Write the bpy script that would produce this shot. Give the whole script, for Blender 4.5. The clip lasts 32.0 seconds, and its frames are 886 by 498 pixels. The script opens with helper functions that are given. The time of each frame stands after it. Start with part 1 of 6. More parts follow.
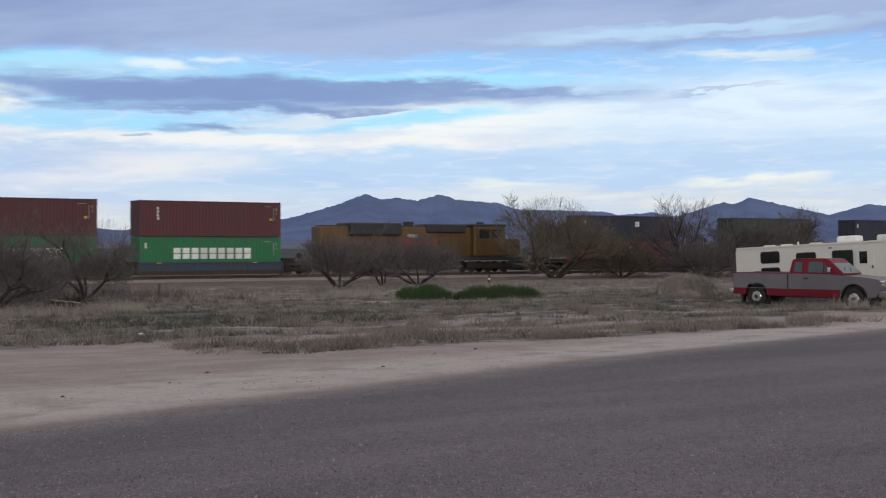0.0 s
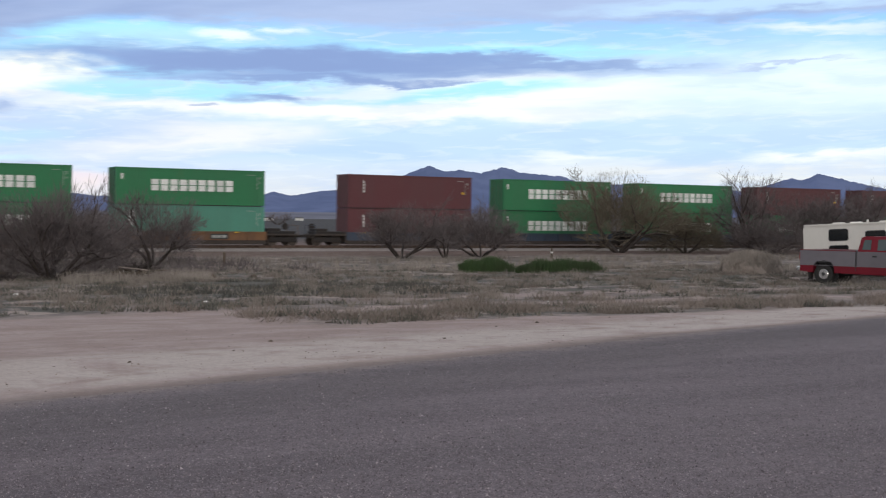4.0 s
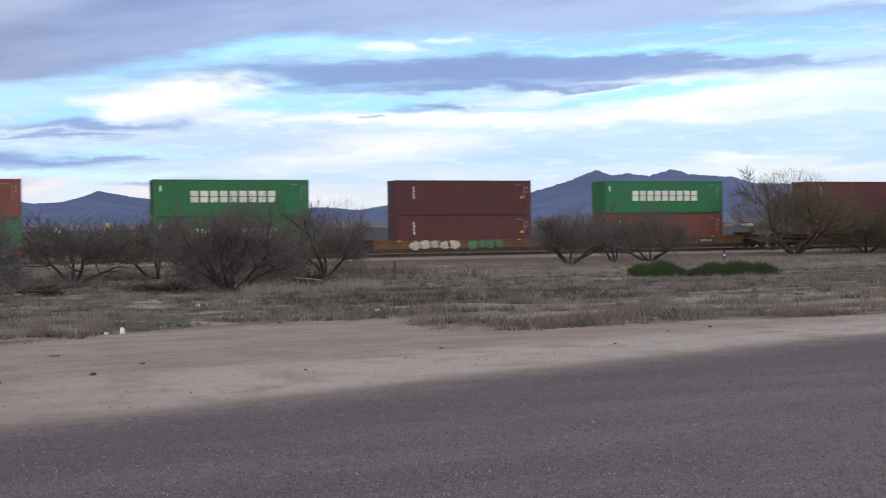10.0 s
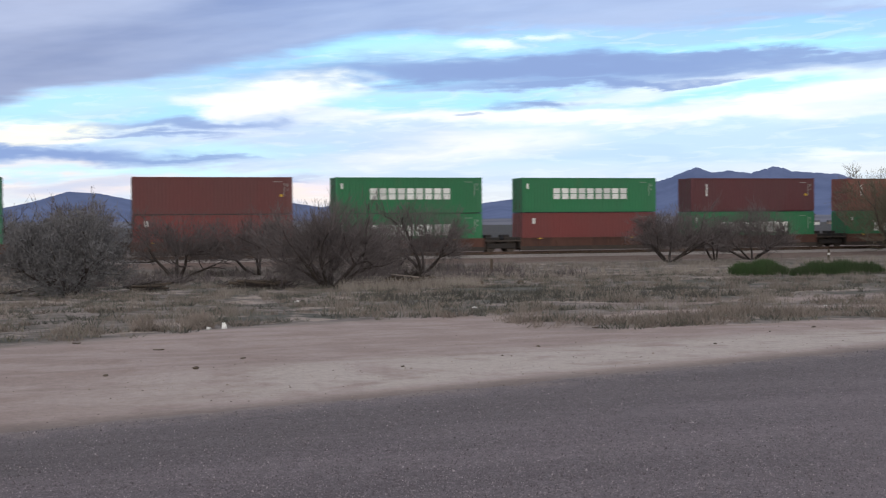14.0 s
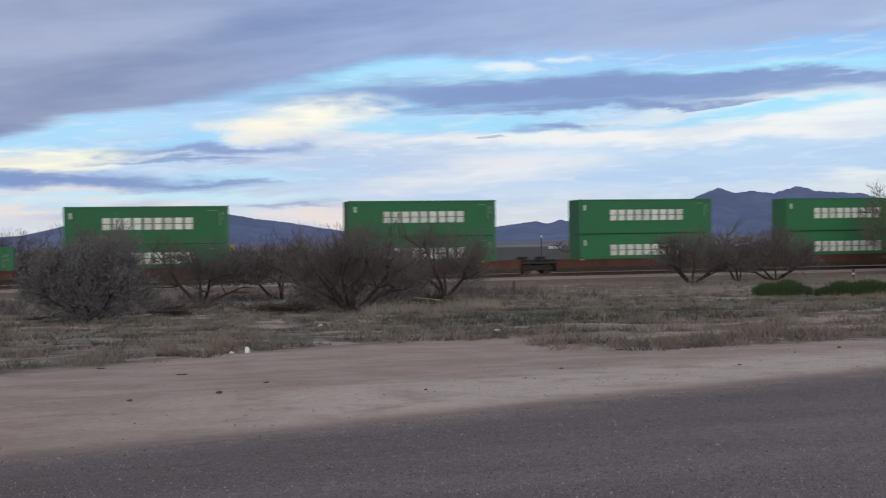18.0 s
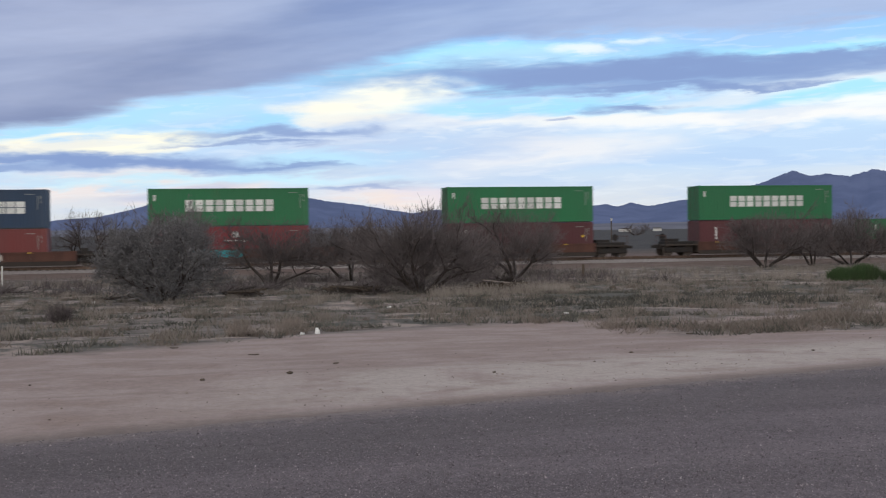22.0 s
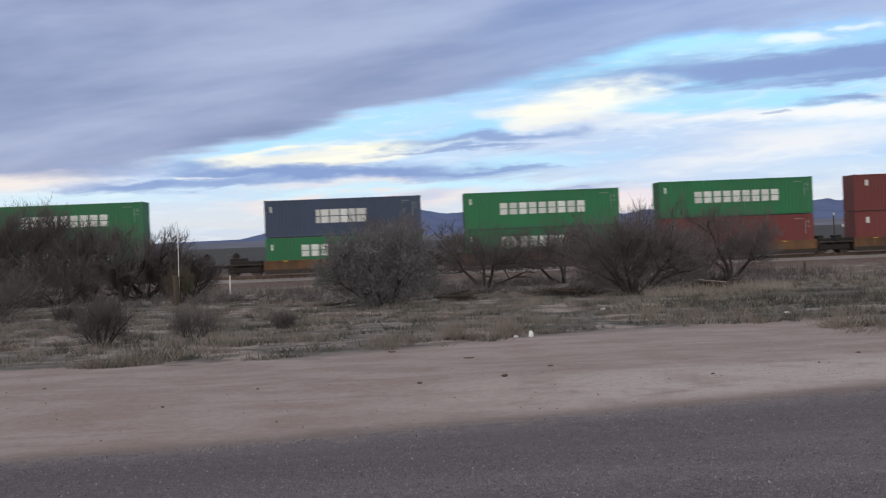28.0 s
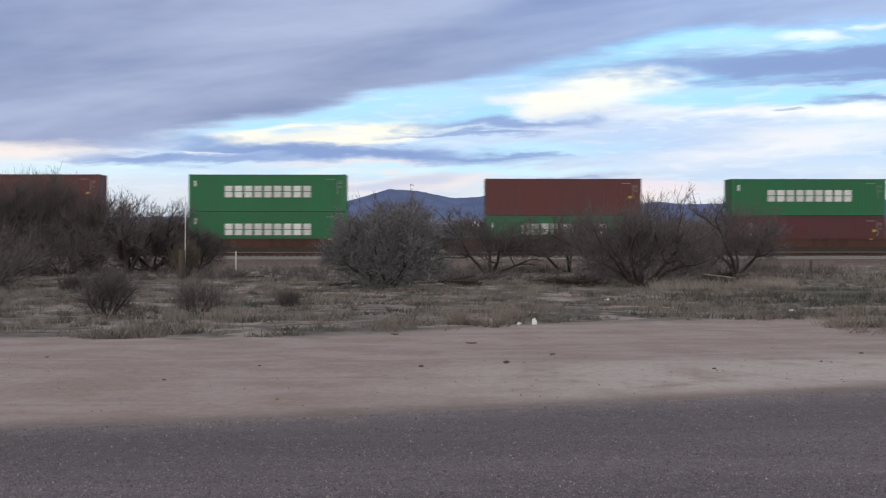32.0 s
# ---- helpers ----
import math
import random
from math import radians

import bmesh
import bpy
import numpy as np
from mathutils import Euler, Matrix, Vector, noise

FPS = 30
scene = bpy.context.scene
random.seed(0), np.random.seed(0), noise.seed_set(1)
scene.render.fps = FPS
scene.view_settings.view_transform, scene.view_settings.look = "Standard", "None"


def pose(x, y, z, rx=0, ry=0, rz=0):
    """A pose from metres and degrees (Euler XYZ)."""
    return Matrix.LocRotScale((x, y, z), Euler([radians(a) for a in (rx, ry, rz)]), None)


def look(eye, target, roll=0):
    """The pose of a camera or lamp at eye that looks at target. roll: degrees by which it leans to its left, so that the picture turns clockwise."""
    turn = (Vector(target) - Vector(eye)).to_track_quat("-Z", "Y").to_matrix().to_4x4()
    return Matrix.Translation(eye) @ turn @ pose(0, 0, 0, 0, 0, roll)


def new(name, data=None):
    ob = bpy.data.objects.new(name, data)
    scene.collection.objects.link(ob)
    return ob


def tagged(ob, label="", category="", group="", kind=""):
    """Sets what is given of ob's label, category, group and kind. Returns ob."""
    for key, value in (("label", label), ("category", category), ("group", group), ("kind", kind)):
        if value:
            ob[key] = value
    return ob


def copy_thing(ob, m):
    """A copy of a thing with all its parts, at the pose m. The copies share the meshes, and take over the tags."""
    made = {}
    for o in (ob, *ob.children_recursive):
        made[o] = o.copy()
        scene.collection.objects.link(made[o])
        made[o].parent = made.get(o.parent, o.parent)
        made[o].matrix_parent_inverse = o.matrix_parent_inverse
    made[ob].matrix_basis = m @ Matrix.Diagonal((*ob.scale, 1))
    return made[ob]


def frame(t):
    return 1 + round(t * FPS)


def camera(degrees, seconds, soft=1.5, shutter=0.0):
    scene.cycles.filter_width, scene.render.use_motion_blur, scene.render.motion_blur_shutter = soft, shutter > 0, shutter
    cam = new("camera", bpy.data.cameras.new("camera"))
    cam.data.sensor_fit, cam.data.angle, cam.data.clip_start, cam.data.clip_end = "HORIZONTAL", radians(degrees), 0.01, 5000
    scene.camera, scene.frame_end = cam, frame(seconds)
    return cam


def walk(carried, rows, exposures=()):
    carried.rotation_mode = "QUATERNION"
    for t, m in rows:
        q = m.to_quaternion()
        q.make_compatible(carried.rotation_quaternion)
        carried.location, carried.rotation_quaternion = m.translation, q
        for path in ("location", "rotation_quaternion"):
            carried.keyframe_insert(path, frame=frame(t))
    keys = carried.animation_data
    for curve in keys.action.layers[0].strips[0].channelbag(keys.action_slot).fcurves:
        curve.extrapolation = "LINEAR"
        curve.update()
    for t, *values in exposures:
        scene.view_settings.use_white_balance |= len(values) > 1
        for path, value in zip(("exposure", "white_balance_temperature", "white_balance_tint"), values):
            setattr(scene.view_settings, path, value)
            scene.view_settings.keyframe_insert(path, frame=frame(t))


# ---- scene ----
EYE = 1.65                     # the eye over the road
cam = camera(40.55, 32.0, 1.2, 0.3)
walk(cam, [(t, pose(0, 0, EYE, rx, ry, rz)) for t, rx, ry, rz in [
    (0, 89.891, 0.020, -31.846), (0.5, 89.495, -0.235, -32.200), (1, 89.074, -0.620, -32.270), (1.5, 88.768, -0.585, -32.315),
    (2, 88.513, -0.431, -32.062), (2.5, 88.471, -0.562, -31.925), (4.5, 88.624, -0.517, -26.652), (5, 88.707, -0.234, -24.093),
    (5.5, 88.743, -0.191, -22.032), (6, 88.707, -0.218, -20.356), (6.5, 88.678, -0.407, -20.094), (7, 88.665, -0.470, -19.735),
    (7.5, 88.619, -0.395, -18.837), (8, 88.593, -0.392, -18.709), (8.5, 88.735, -0.239, -18.123), (9, 88.895, 0.204, -18.651),
    (9.5, 88.939, 0.520, -20.467), (10, 88.851, 0.621, -20.863), (10.5, 88.702, 0.571, -21.089), (11, 88.658, 0.387, -21.242),
    (11.5, 88.606, 0.323, -21.001), (12, 88.519, 0.229, -20.173), (12.5, 88.409, 0.339, -19.071), (13, 88.420, 0.419, -17.937),
    (13.5, 88.545, 0.590, -16.998), (14, 88.778, 0.501, -16.223), (14.5, 88.954, 0.665, -16.002), (15, 89.239, 0.889, -16.170),
    (15.5, 89.506, 1.115, -16.501), (17.5, 89.993, 0.827, -17.205), (18, 89.881, 0.961, -15.176), (18.5, 89.666, 1.203, -13.843),
    (19, 89.451, 1.127, -12.967), (19.5, 89.256, 1.166, -12.509), (20, 89.128, 1.028, -12.764), (20.5, 89.117, 0.905, -13.096),
    (21, 89.133, 0.824, -13.055), (21.5, 89.109, 0.624, -12.641), (22, 89.095, 0.750, -11.874), (22.5, 89.071, 0.854, -10.510),
    (23, 89.123, 0.747, -9.562), (23.5, 89.160, 0.592, -8.864), (24, 89.179, 0.570, -8.559), (24.5, 89.219, 0.802, -8.257),
    (25, 89.446, 1.087, -7.761), (25.5, 89.735, 1.466, -4.596), (26, 88.338, 2.296, -2.887), (26.5, 87.655, 2.750, -1.726),
    (28.5, 90.301, 2.066, -1.751), (29, 90.852, 1.804, -1.615), (29.5, 90.988, 1.083, -2.266), (30, 90.319, 0.914, -0.710),
    (30.5, 89.940, 0.883, 1.894), (31, 89.771, 0.945, 0.979), (31.5, 89.135, 0.501, -2.302), (32, 88.734, -0.002, -1.458),
]], [(0, -0.12), (1, 0.0), (2, 0.07), (5, 0.12), (8, 0.14), (12, 0.12), (14, 0.16), (18, -0.16), (19, -0.16), (20, -0.08), (26, 0.0), (29, -0.05), (30, -0.15), (31, -0.03), (32, 0.04)])

# ---- sky, sun ----


def lin(r, g, b):
    """Linear colour from 0..255."""
    r, g, b = ((((c / 255) + 0.055) / 1.055) ** 2.4 for c in (r, g, b))
    return (r * 0.97, g * 1.09, b * 1.14, 1.0)


class Nodes:
    """Short way to wire shader nodes."""

    def __init__(self, tree):
        self.tree = tree

    def add(self, kind, ins=None):
        n = self.tree.nodes.new(kind)
        for k, v in (ins or {}).items():
            if isinstance(v, bpy.types.NodeSocket):
                self.tree.links.new(v, n.inputs[k])
            else:
                n.inputs[k].default_value = v
        return n

    def math(self, op, a, b=0.0, c=0.0, clamp=False):
        n = self.tree.nodes.new("ShaderNodeMath")
        n.operation, n.use_clamp = op, clamp
        for k, v in enumerate((a, b, c)):
            if isinstance(v, bpy.types.NodeSocket):
                self.tree.links.new(v, n.inputs[k])
            else:
                n.inputs[k].default_value = v
        return n.outputs[0]

    def mix(self, fac, a, b, blend="MIX"):
        n = self.tree.nodes.new("ShaderNodeMix")
        n.data_type, n.blend_type = "RGBA", blend
        for k, v in ((0, fac), (6, a), (7, b)):
            if isinstance(v, bpy.types.NodeSocket):
                self.tree.links.new(v, n.inputs[k])
            else:
                n.inputs[k].default_value = v
        return n.outputs[2]

    def step(self, v, lo, hi):
        n = self.add("ShaderNodeMapRange", {0: v, 1: lo, 2: hi, 3: 0.0, 4: 1.0})
        n.interpolation_type = "SMOOTHSTEP"
        return n.outputs[0]

    def noise(self, vec, scale, detail=4.0, rough=0.55, dist=0.0):
        n = self.add("ShaderNodeTexNoise", {"Vector": vec, "Scale": scale, "Detail": detail, "Roughness": rough, "Distortion": dist})
        return n.outputs[0]


world = bpy.data.worlds.new("sky")
scene.world = world
world.use_nodes = True
world.node_tree.nodes.clear()
W = Nodes(world.node_tree)
geo = W.add("ShaderNodeTexCoord").outputs["Generated"]
sep = W.add("ShaderNodeSeparateXYZ", {0: geo})
AZ = W.math("MULTIPLY", W.math("ARCTAN2", sep.outputs[0], sep.outputs[1]), 57.2958)
EL = W.math("MULTIPLY", W.math("ARCSINE", sep.outputs[2]), 57.2958)
streak = W.add("ShaderNodeCombineXYZ", {0: W.math("MULTIPLY", AZ, 0.09), 1: W.math("SUBTRACT", W.math("MULTIPLY", EL, 0.62), W.math("MULTIPLY", AZ, 0.02)), 2: 0.0}).outputs[0]
puff = W.add("ShaderNodeCombineXYZ", {0: W.math("MULTIPLY", AZ, 0.22), 1: W.math("MULTIPLY", EL, 0.70), 2: 3.0}).outputs[0]
n1 = W.noise(streak, 1.5, 5.0, 0.55, 0.4)
n2 = W.noise(puff, 1.5, 5.0, 0.52, 0.2)
n3 = W.noise(streak, 5.0, 4.0, 0.55, 0.6)
WAZ = W.math("ADD", AZ, W.math("MULTIPLY", W.math("SUBTRACT", n2, 0.5), 7.0))
WEL = W.math("ADD", EL, W.math("ADD", W.math("MULTIPLY", W.math("SUBTRACT", n1, 0.5), 1.4),
                               W.math("ADD", W.math("MULTIPLY", W.math("SUBTRACT", n2, 0.5), 1.0), W.math("MULTIPLY", W.math("SUBTRACT", n3, 0.5), 0.4))))


def ramp(v, stops):
    n = W.add("ShaderNodeValToRGB", {0: v})
    while len(n.color_ramp.elements) < len(stops):
        n.color_ramp.elements.new(0.5)
    for e, (p, c) in zip(n.color_ramp.elements, stops):
        e.position, e.color = p, c
    return n.outputs[0]


sky_col = ramp(W.math("MULTIPLY", EL, 1 / 14.0, 0.0, True), [
    (0.0, lin(232, 219, 214)), (0.12, lin(224, 222, 228)), (0.24, lin(204, 220, 242)), (0.36, lin(206, 224, 245)),
    (0.5, lin(182, 217, 249)), (0.7, lin(158, 200, 248)), (1.0, lin(150, 172, 222))])


def cloud(az, el, w, h, tilt, colour, amount=1.0, soft=0.6):
    """A long patch of cloud: middle, half width and height in degrees, rise per degree."""
    global sky_col
    a = W.math("SUBTRACT", WAZ, az)
    e = W.math("SUBTRACT", W.math("SUBTRACT", WEL, el), W.math("MULTIPLY", a, tilt))
    r = W.math("ADD", W.math("POWER", W.math("ABSOLUTE", W.math("DIVIDE", a, w)), 2.0),
               W.math("POWER", W.math("ABSOLUTE", W.math("DIVIDE", e, h)), 2.0))
    m = W.math("MULTIPLY", W.math("SUBTRACT", 1.0, W.step(W.math("SQRT", r), 1.0 - soft, 1.0 + soft * 0.6)), amount)
    sky_col = W.mix(m, sky_col, colour)


CREAM = lin(262, 250, 232)
SLATE, LILAC = lin(142, 158, 200), lin(186, 194, 220)
CYAN = lin(178, 230, 253)
# pale washes, warm haze over the hills, bright banks, clear slots, glowing creams
cloud(44.6, 4.51, 11.3, 1.62, -0.008, lin(206, 220, 242), 0.75, 0.8)
cloud(27.9, 3.55, 13.0, 0.86, -0.008, lin(200, 216, 240), 0.8, 0.8)
cloud(14.5, 3.85, 5.1, 1.48, 0.126, lin(206, 210, 230), 0.7, 0.8)
cloud(6.9, 4.34, 5.4, 1.35, 0.129, lin(206, 206, 226), 0.65, 0.8)
cloud(11.0, 1.55, 4.6, 0.59, 0.007, lin(246, 222, 225), 0.8, 0.8)
cloud(43.3, 2.28, 13.5, 0.59, 0.002, lin(238, 230, 227), 0.85, 0.8)
cloud(46.1, 3.02, 3.0, 0.24, -0.024, CREAM, 0.792, 0.9)
cloud(34.6, 2.90, 3.2, 0.22, 0.008, CREAM, 0.616, 0.9)
cloud(0.3, 1.88, 3.0, 0.49, 0.067, lin(256, 226, 215), 0.9, 0.8)
cloud(-4.5, 2.25, 4.0, 0.81, -0.002, lin(252, 226, 217), 0.8, 0.8)
cloud(7.9, 2.18, 3.2, 0.32, -0.010, lin(178, 186, 212), 0.6, 0.7)
cloud(-18.9, 3.26, 7.0, 0.86, 0.083, lin(256, 232, 221), 0.95, 0.8)
cloud(-13.6, 2.41, 7.0, 0.38, -0.008, lin(222, 234, 240), 0.9, 0.8)
cloud(9.3, 1.27, 3.5, 0.38, -0.021, lin(252, 226, 215), 0.85, 0.8)
cloud(-1.1, 2.45, 1.9, 0.81, -0.017, lin(252, 226, 215), 0.7, 0.8)
cloud(7.0, 2.55, 4.6, 0.43, 0.044, lin(236, 240, 244), 0.7, 0.8)
cloud(32.5, 6.01, 8.6, 1.24, 0.036, lin(256, 248, 243), 1, 0.75)
cloud(27.9, 4.97, 11.9, 0.43, 0.008, lin(258, 246, 241), 0.95, 0.7)
cloud(14.2, 5.24, 5.1, 0.32, 0.038, lin(252, 240, 237), 0.8, 0.7)
cloud(46.6, 6.44, 11.3, 1.62, -0.020, lin(244, 246, 252), 0.85, 0.8)
cloud(45.8, 8.76, 4.0, 0.27, -0.029, CREAM, 0.616, 0.9)
cloud(17.6, 3.54, 6.8, 0.65, 0.088, lin(256, 242, 237), 0.75, 0.8)
cloud(20.2, 5.17, 8.9, 0.32, 0.028, lin(258, 246, 239), 0.85, 0.7)
cloud(15.8, 8.24, 6.2, 0.54, 0.006, CYAN, 1, 0.7)
cloud(31.2, 7.92, 9.2, 0.30, -0.000, CYAN, 1, 0.7)
cloud(17.5, 5.74, 7.0, 0.46, 0.013, CYAN, 1, 0.7)
cloud(4.0, 5.26, 7.0, 0.54, 0.127, lin(176, 220, 250), 0.9, 0.8)
cloud(6.1, 3.43, 4.6, 0.49, 0.056, lin(196, 230, 248), 0.8, 0.8)
cloud(-3.5, 5.08, 7.0, 0.49, 0.168, lin(184, 224, 250), 0.9, 0.7)
cloud(11.0, 7.75, 4.6, 0.54, 0.099, CYAN, 0.95, 0.7)
cloud(2.6, 2.49, 6.5, 0.27, -0.006, lin(204, 234, 246), 0.8, 0.7)
cloud(-3.8, 2.36, 4.6, 0.27, -0.015, lin(204, 234, 246), 0.7, 0.7)
cloud(29.9, 6.06, 6.5, 0.38, 0.072, CYAN, 0.95, 0.7)
cloud(15.6, 8.07, 5.1, 0.54, 0.080, lin(196, 228, 250), 0.8, 0.7)
cloud(15.6, 6.67, 3.0, 0.19, 0.084, CYAN, 0.8, 0.6)
cloud(8.7, 6.21, 3.5, 0.81, 0.099, lin(272, 256, 233), 1, 0.7)
cloud(6.6, 5.79, 2.4, 0.43, 0.022, lin(268, 246, 225), 0.704, 0.9)
cloud(-1.4, 4.13, 2.4, 0.43, 0.081, lin(270, 248, 221), 0.95, 0.7)
cloud(-2.7, 4.22, 4.7, 0.49, 0.064, lin(274, 256, 225), 1, 0.7)
cloud(7.4, 5.29, 2.2, 0.24, 0.029, lin(266, 244, 225), 0.616, 0.9)
cloud(-5.4, 4.21, 4.0, 0.27, 0.067, lin(272, 250, 221), 0.9, 0.7)
cloud(24.2, 5.87, 5.4, 0.24, 0.070, lin(256, 246, 239), 0.7, 0.7)
# faint bands through the thin cloud
sky_col = W.mix(W.math("MULTIPLY", W.step(n1, 0.46, 0.60), 0.30), sky_col, lin(184, 202, 234))
sky_col = W.mix(W.math("MULTIPLY", W.step(n3, 0.50, 0.66), 0.22), sky_col, lin(250, 244, 244))
# the grey deck, its lower edge rising to the right, and its streaks
edge = W.math("MAXIMUM", 3.3, W.math("MINIMUM", W.math("ADD", 6.2, W.math("MULTIPLY", WAZ, 0.19)), W.math("ADD", 8.75, W.math("MULTIPLY", WAZ, 0.012))))
body = W.step(W.math("SUBTRACT", WEL, edge), -0.3, 0.5)
tone = W.mix(W.step(W.noise(W.add("ShaderNodeCombineXYZ", {0: W.math("MULTIPLY", AZ, 0.07), 1: W.math("SUBTRACT", W.math("MULTIPLY", EL, 0.36), W.math("MULTIPLY", AZ, 0.05)), 2: 7.0}).outputs[0], 0.9, 4.0, 0.5, 0.2), 0.28, 0.74),
             W.mix(W.step(AZ, -4.0, 14.0), lin(132, 138, 172), lin(140, 153, 194)), W.mix(W.step(AZ, -4.0, 14.0), lin(180, 181, 206), lin(180, 189, 219)))
flecks = W.math("ADD", 0.95, W.math("MULTIPLY", W.noise(streak, 6.0, 5.0, 0.6, 0.8), 0.10))
tone = W.mix(1.0, tone, W.add("ShaderNodeCombineColor", {0: flecks, 1: flecks, 2: flecks}).outputs[0], "MULTIPLY")
sky_col = W.mix(W.math("MULTIPLY", body, 0.96), sky_col, tone)
# slate streaks under the deck
cloud(22.5, 7.25, 16.7, 0.59, -0.000, SLATE, 0.95, 0.75)
cloud(21.2, 7.29, 8.9, 0.70, -0.015, SLATE, 1, 0.75)
cloud(15.6, 6.92, 4.3, 0.32, 0.085, SLATE, 0.8, 0.75)
cloud(21.8, 6.49, 7.0, 0.24, 0.004, SLATE, 0.9, 0.75)
cloud(20.7, 5.66, 2.3, 0.24, 0.029, SLATE, 0.9, 0.75)
cloud(28.6, 6.41, 1.9, 0.08, 0.015, SLATE, 0.7, 0.6)
cloud(17.1, 5.08, 1.1, 0.08, 0.033, SLATE, 0.6, 0.6)
cloud(44.6, 7.24, 2.2, 0.08, 0.001, LILAC, 0.7, 0.6)
cloud(32.2, 7.48, 8.1, 0.19, -0.021, SLATE, 0.7, 0.6)
cloud(26.5, 6.51, 3.2, 0.16, 0.005, SLATE, 0.8, 0.6)
cloud(4.7, 4.67, 4.6, 0.27, 0.014, SLATE, 0.85, 0.75)
cloud(3.1, 4.20, 3.5, 0.14, -0.015, SLATE, 0.8, 0.75)
cloud(-3.5, 3.37, 10.5, 0.46, -0.040, SLATE, 1, 0.75)
cloud(-9.3, 3.01, 4.0, 0.22, 0.005, SLATE, 0.8, 0.6)
cloud(4.7, 3.12, 3.2, 0.14, 0.002, SLATE, 0.7, 0.6)
cloud(-13.6, 2.94, 2.7, 0.32, 0.014, SLATE, 0.85, 0.6)
cloud(8.1, 1.94, 1.9, 0.16, -0.018, SLATE, 0.5, 0.7)
cloud(-0.5, 1.90, 3.2, 0.27, 0.102, LILAC, 0.6, 0.8)
cloud(-9.5, 3.34, 1.9, 0.08, 0.007, lin(236, 226, 229), 0.8, 0.7)
cloud(-10.4, 3.29, 0.8, 0.08, -0.049, lin(242, 230, 229), 0.8, 0.7)
cloud(18.5, 8.50, 1.9, 0.22, 0.078, lin(240, 244, 252), 0.8, 0.7)
cloud(19.4, 8.52, 1.6, 0.19, 0.058, lin(250, 244, 243), 0.7, 0.7)
cloud(43, 10.0, 8, 0.35, 0.02, lin(205, 228, 250), 0.7)

blue = W.add("ShaderNodeTexSky")
blue.sky_type, blue.sun_disc, blue.sun_elevation, blue.sun_rotation = "NISHITA", False, radians(19), radians(200)
nish = blue.outputs[0]
deck = W.mix(W.step(n2, 0.35, 0.7), (0.56, 0.56, 0.58, 1), (0.86, 0.85, 0.86, 1))
high = W.mix(0.85, W.mix(1.0, nish, (0.10, 0.10, 0.10, 1), "MULTIPLY"), deck)
sky_col = W.mix(W.step(EL, 12.5, 20.0), sky_col, high)
side = W.math("MAXIMUM", W.step(AZ, 54.0, 75.0), W.math("SUBTRACT", 1.0, W.step(AZ, -50.0, -28.0)))
sky_col = W.mix(side, sky_col, high)
sky_col = W.mix(W.step(EL, -3.0, -0.5), lin(120, 112, 108), sky_col)
back = W.add("ShaderNodeBackground", {0: sky_col, 1: 1.0})
W.tree.links.new(back.outputs[0], W.add("ShaderNodeOutputWorld").inputs[0])

sun_data = bpy.data.lights.new("sun", "SUN")
sun_data.energy, sun_data.angle, sun_data.color = 0.7, radians(25), (1.0, 0.93, 0.86)
sun = new("sun", sun_data)
sun.matrix_world = look((-60, -160, 60), (0, 60, 0))

# ---- materials ----


def material(name, base, other=None, rough=0.7, scale=3.0, fine=40.0, amount=0.5, bump=0.15, metal=0.0, vary=0.15, grit=0.25, stretch=(1, 1, 1), rust=0.0):
    """A surface with broad and fine variation; other is the second colour of the stains, vary the change from object to object."""
    m = bpy.data.materials.new(name)
    m.use_nodes = True
    nt = Nodes(m.node_tree)
    m.node_tree.nodes.clear()
    base = tuple(base) + (1.0,) if len(base) == 3 else base
    other = tuple(other) + (1.0,) if other else tuple(c * 0.6 for c in base[:3]) + (1.0,)
    co = nt.add("ShaderNodeMapping", {0: nt.add("ShaderNodeTexCoord").outputs["Object"], 3: stretch}).outputs[0]
    big = nt.noise(co, scale, 5.0, 0.6)
    small = nt.noise(co, fine, 3.0, 0.6)
    col = nt.mix(nt.math("MULTIPLY", nt.step(big, 0.38, 0.72), amount), base, other)
    dark = nt.math("ADD", 1.0 - grit, nt.math("MULTIPLY", small, grit * 2))
    rnd = nt.add("ShaderNodeObjectInfo").outputs["Random"]
    dark = nt.math("MULTIPLY", dark, nt.math("ADD", 1.0 - vary, nt.math("MULTIPLY", rnd, vary * 2)))
    col = nt.mix(1.0, col, nt.add("ShaderNodeCombineColor", {0: dark, 1: dark, 2: dark}).outputs[0], "MULTIPLY")
    if rust:
        spots = nt.noise(co, scale * 2.7, 6.0, 0.7)
        col = nt.mix(nt.math("MULTIPLY", nt.step(spots, 0.60, 0.74), rust), col, (0.16, 0.065, 0.03, 1))
    b = nt.add("ShaderNodeBump", {"Strength": bump, "Distance": 0.02, "Height": small})
    s = nt.add("ShaderNodeBsdfPrincipled", {"Base Color": col, "Metallic": metal,
               "Roughness": nt.math("ADD", rough - 0.1, nt.math("MULTIPLY", big, 0.2), 0.0, True), "Normal": b.outputs[0]})
    nt.tree.links.new(s.outputs[0], nt.add("ShaderNodeOutputMaterial").inputs[0])
    return m


def paint(name, c):
    return material(name, c, tuple(x * 0.72 + 0.02 for x in c), 0.55, 0.5, 14.0, 0.5, 0.06, 0.0, 0.10, 0.12, (1, 1, 0.25), 0.25)


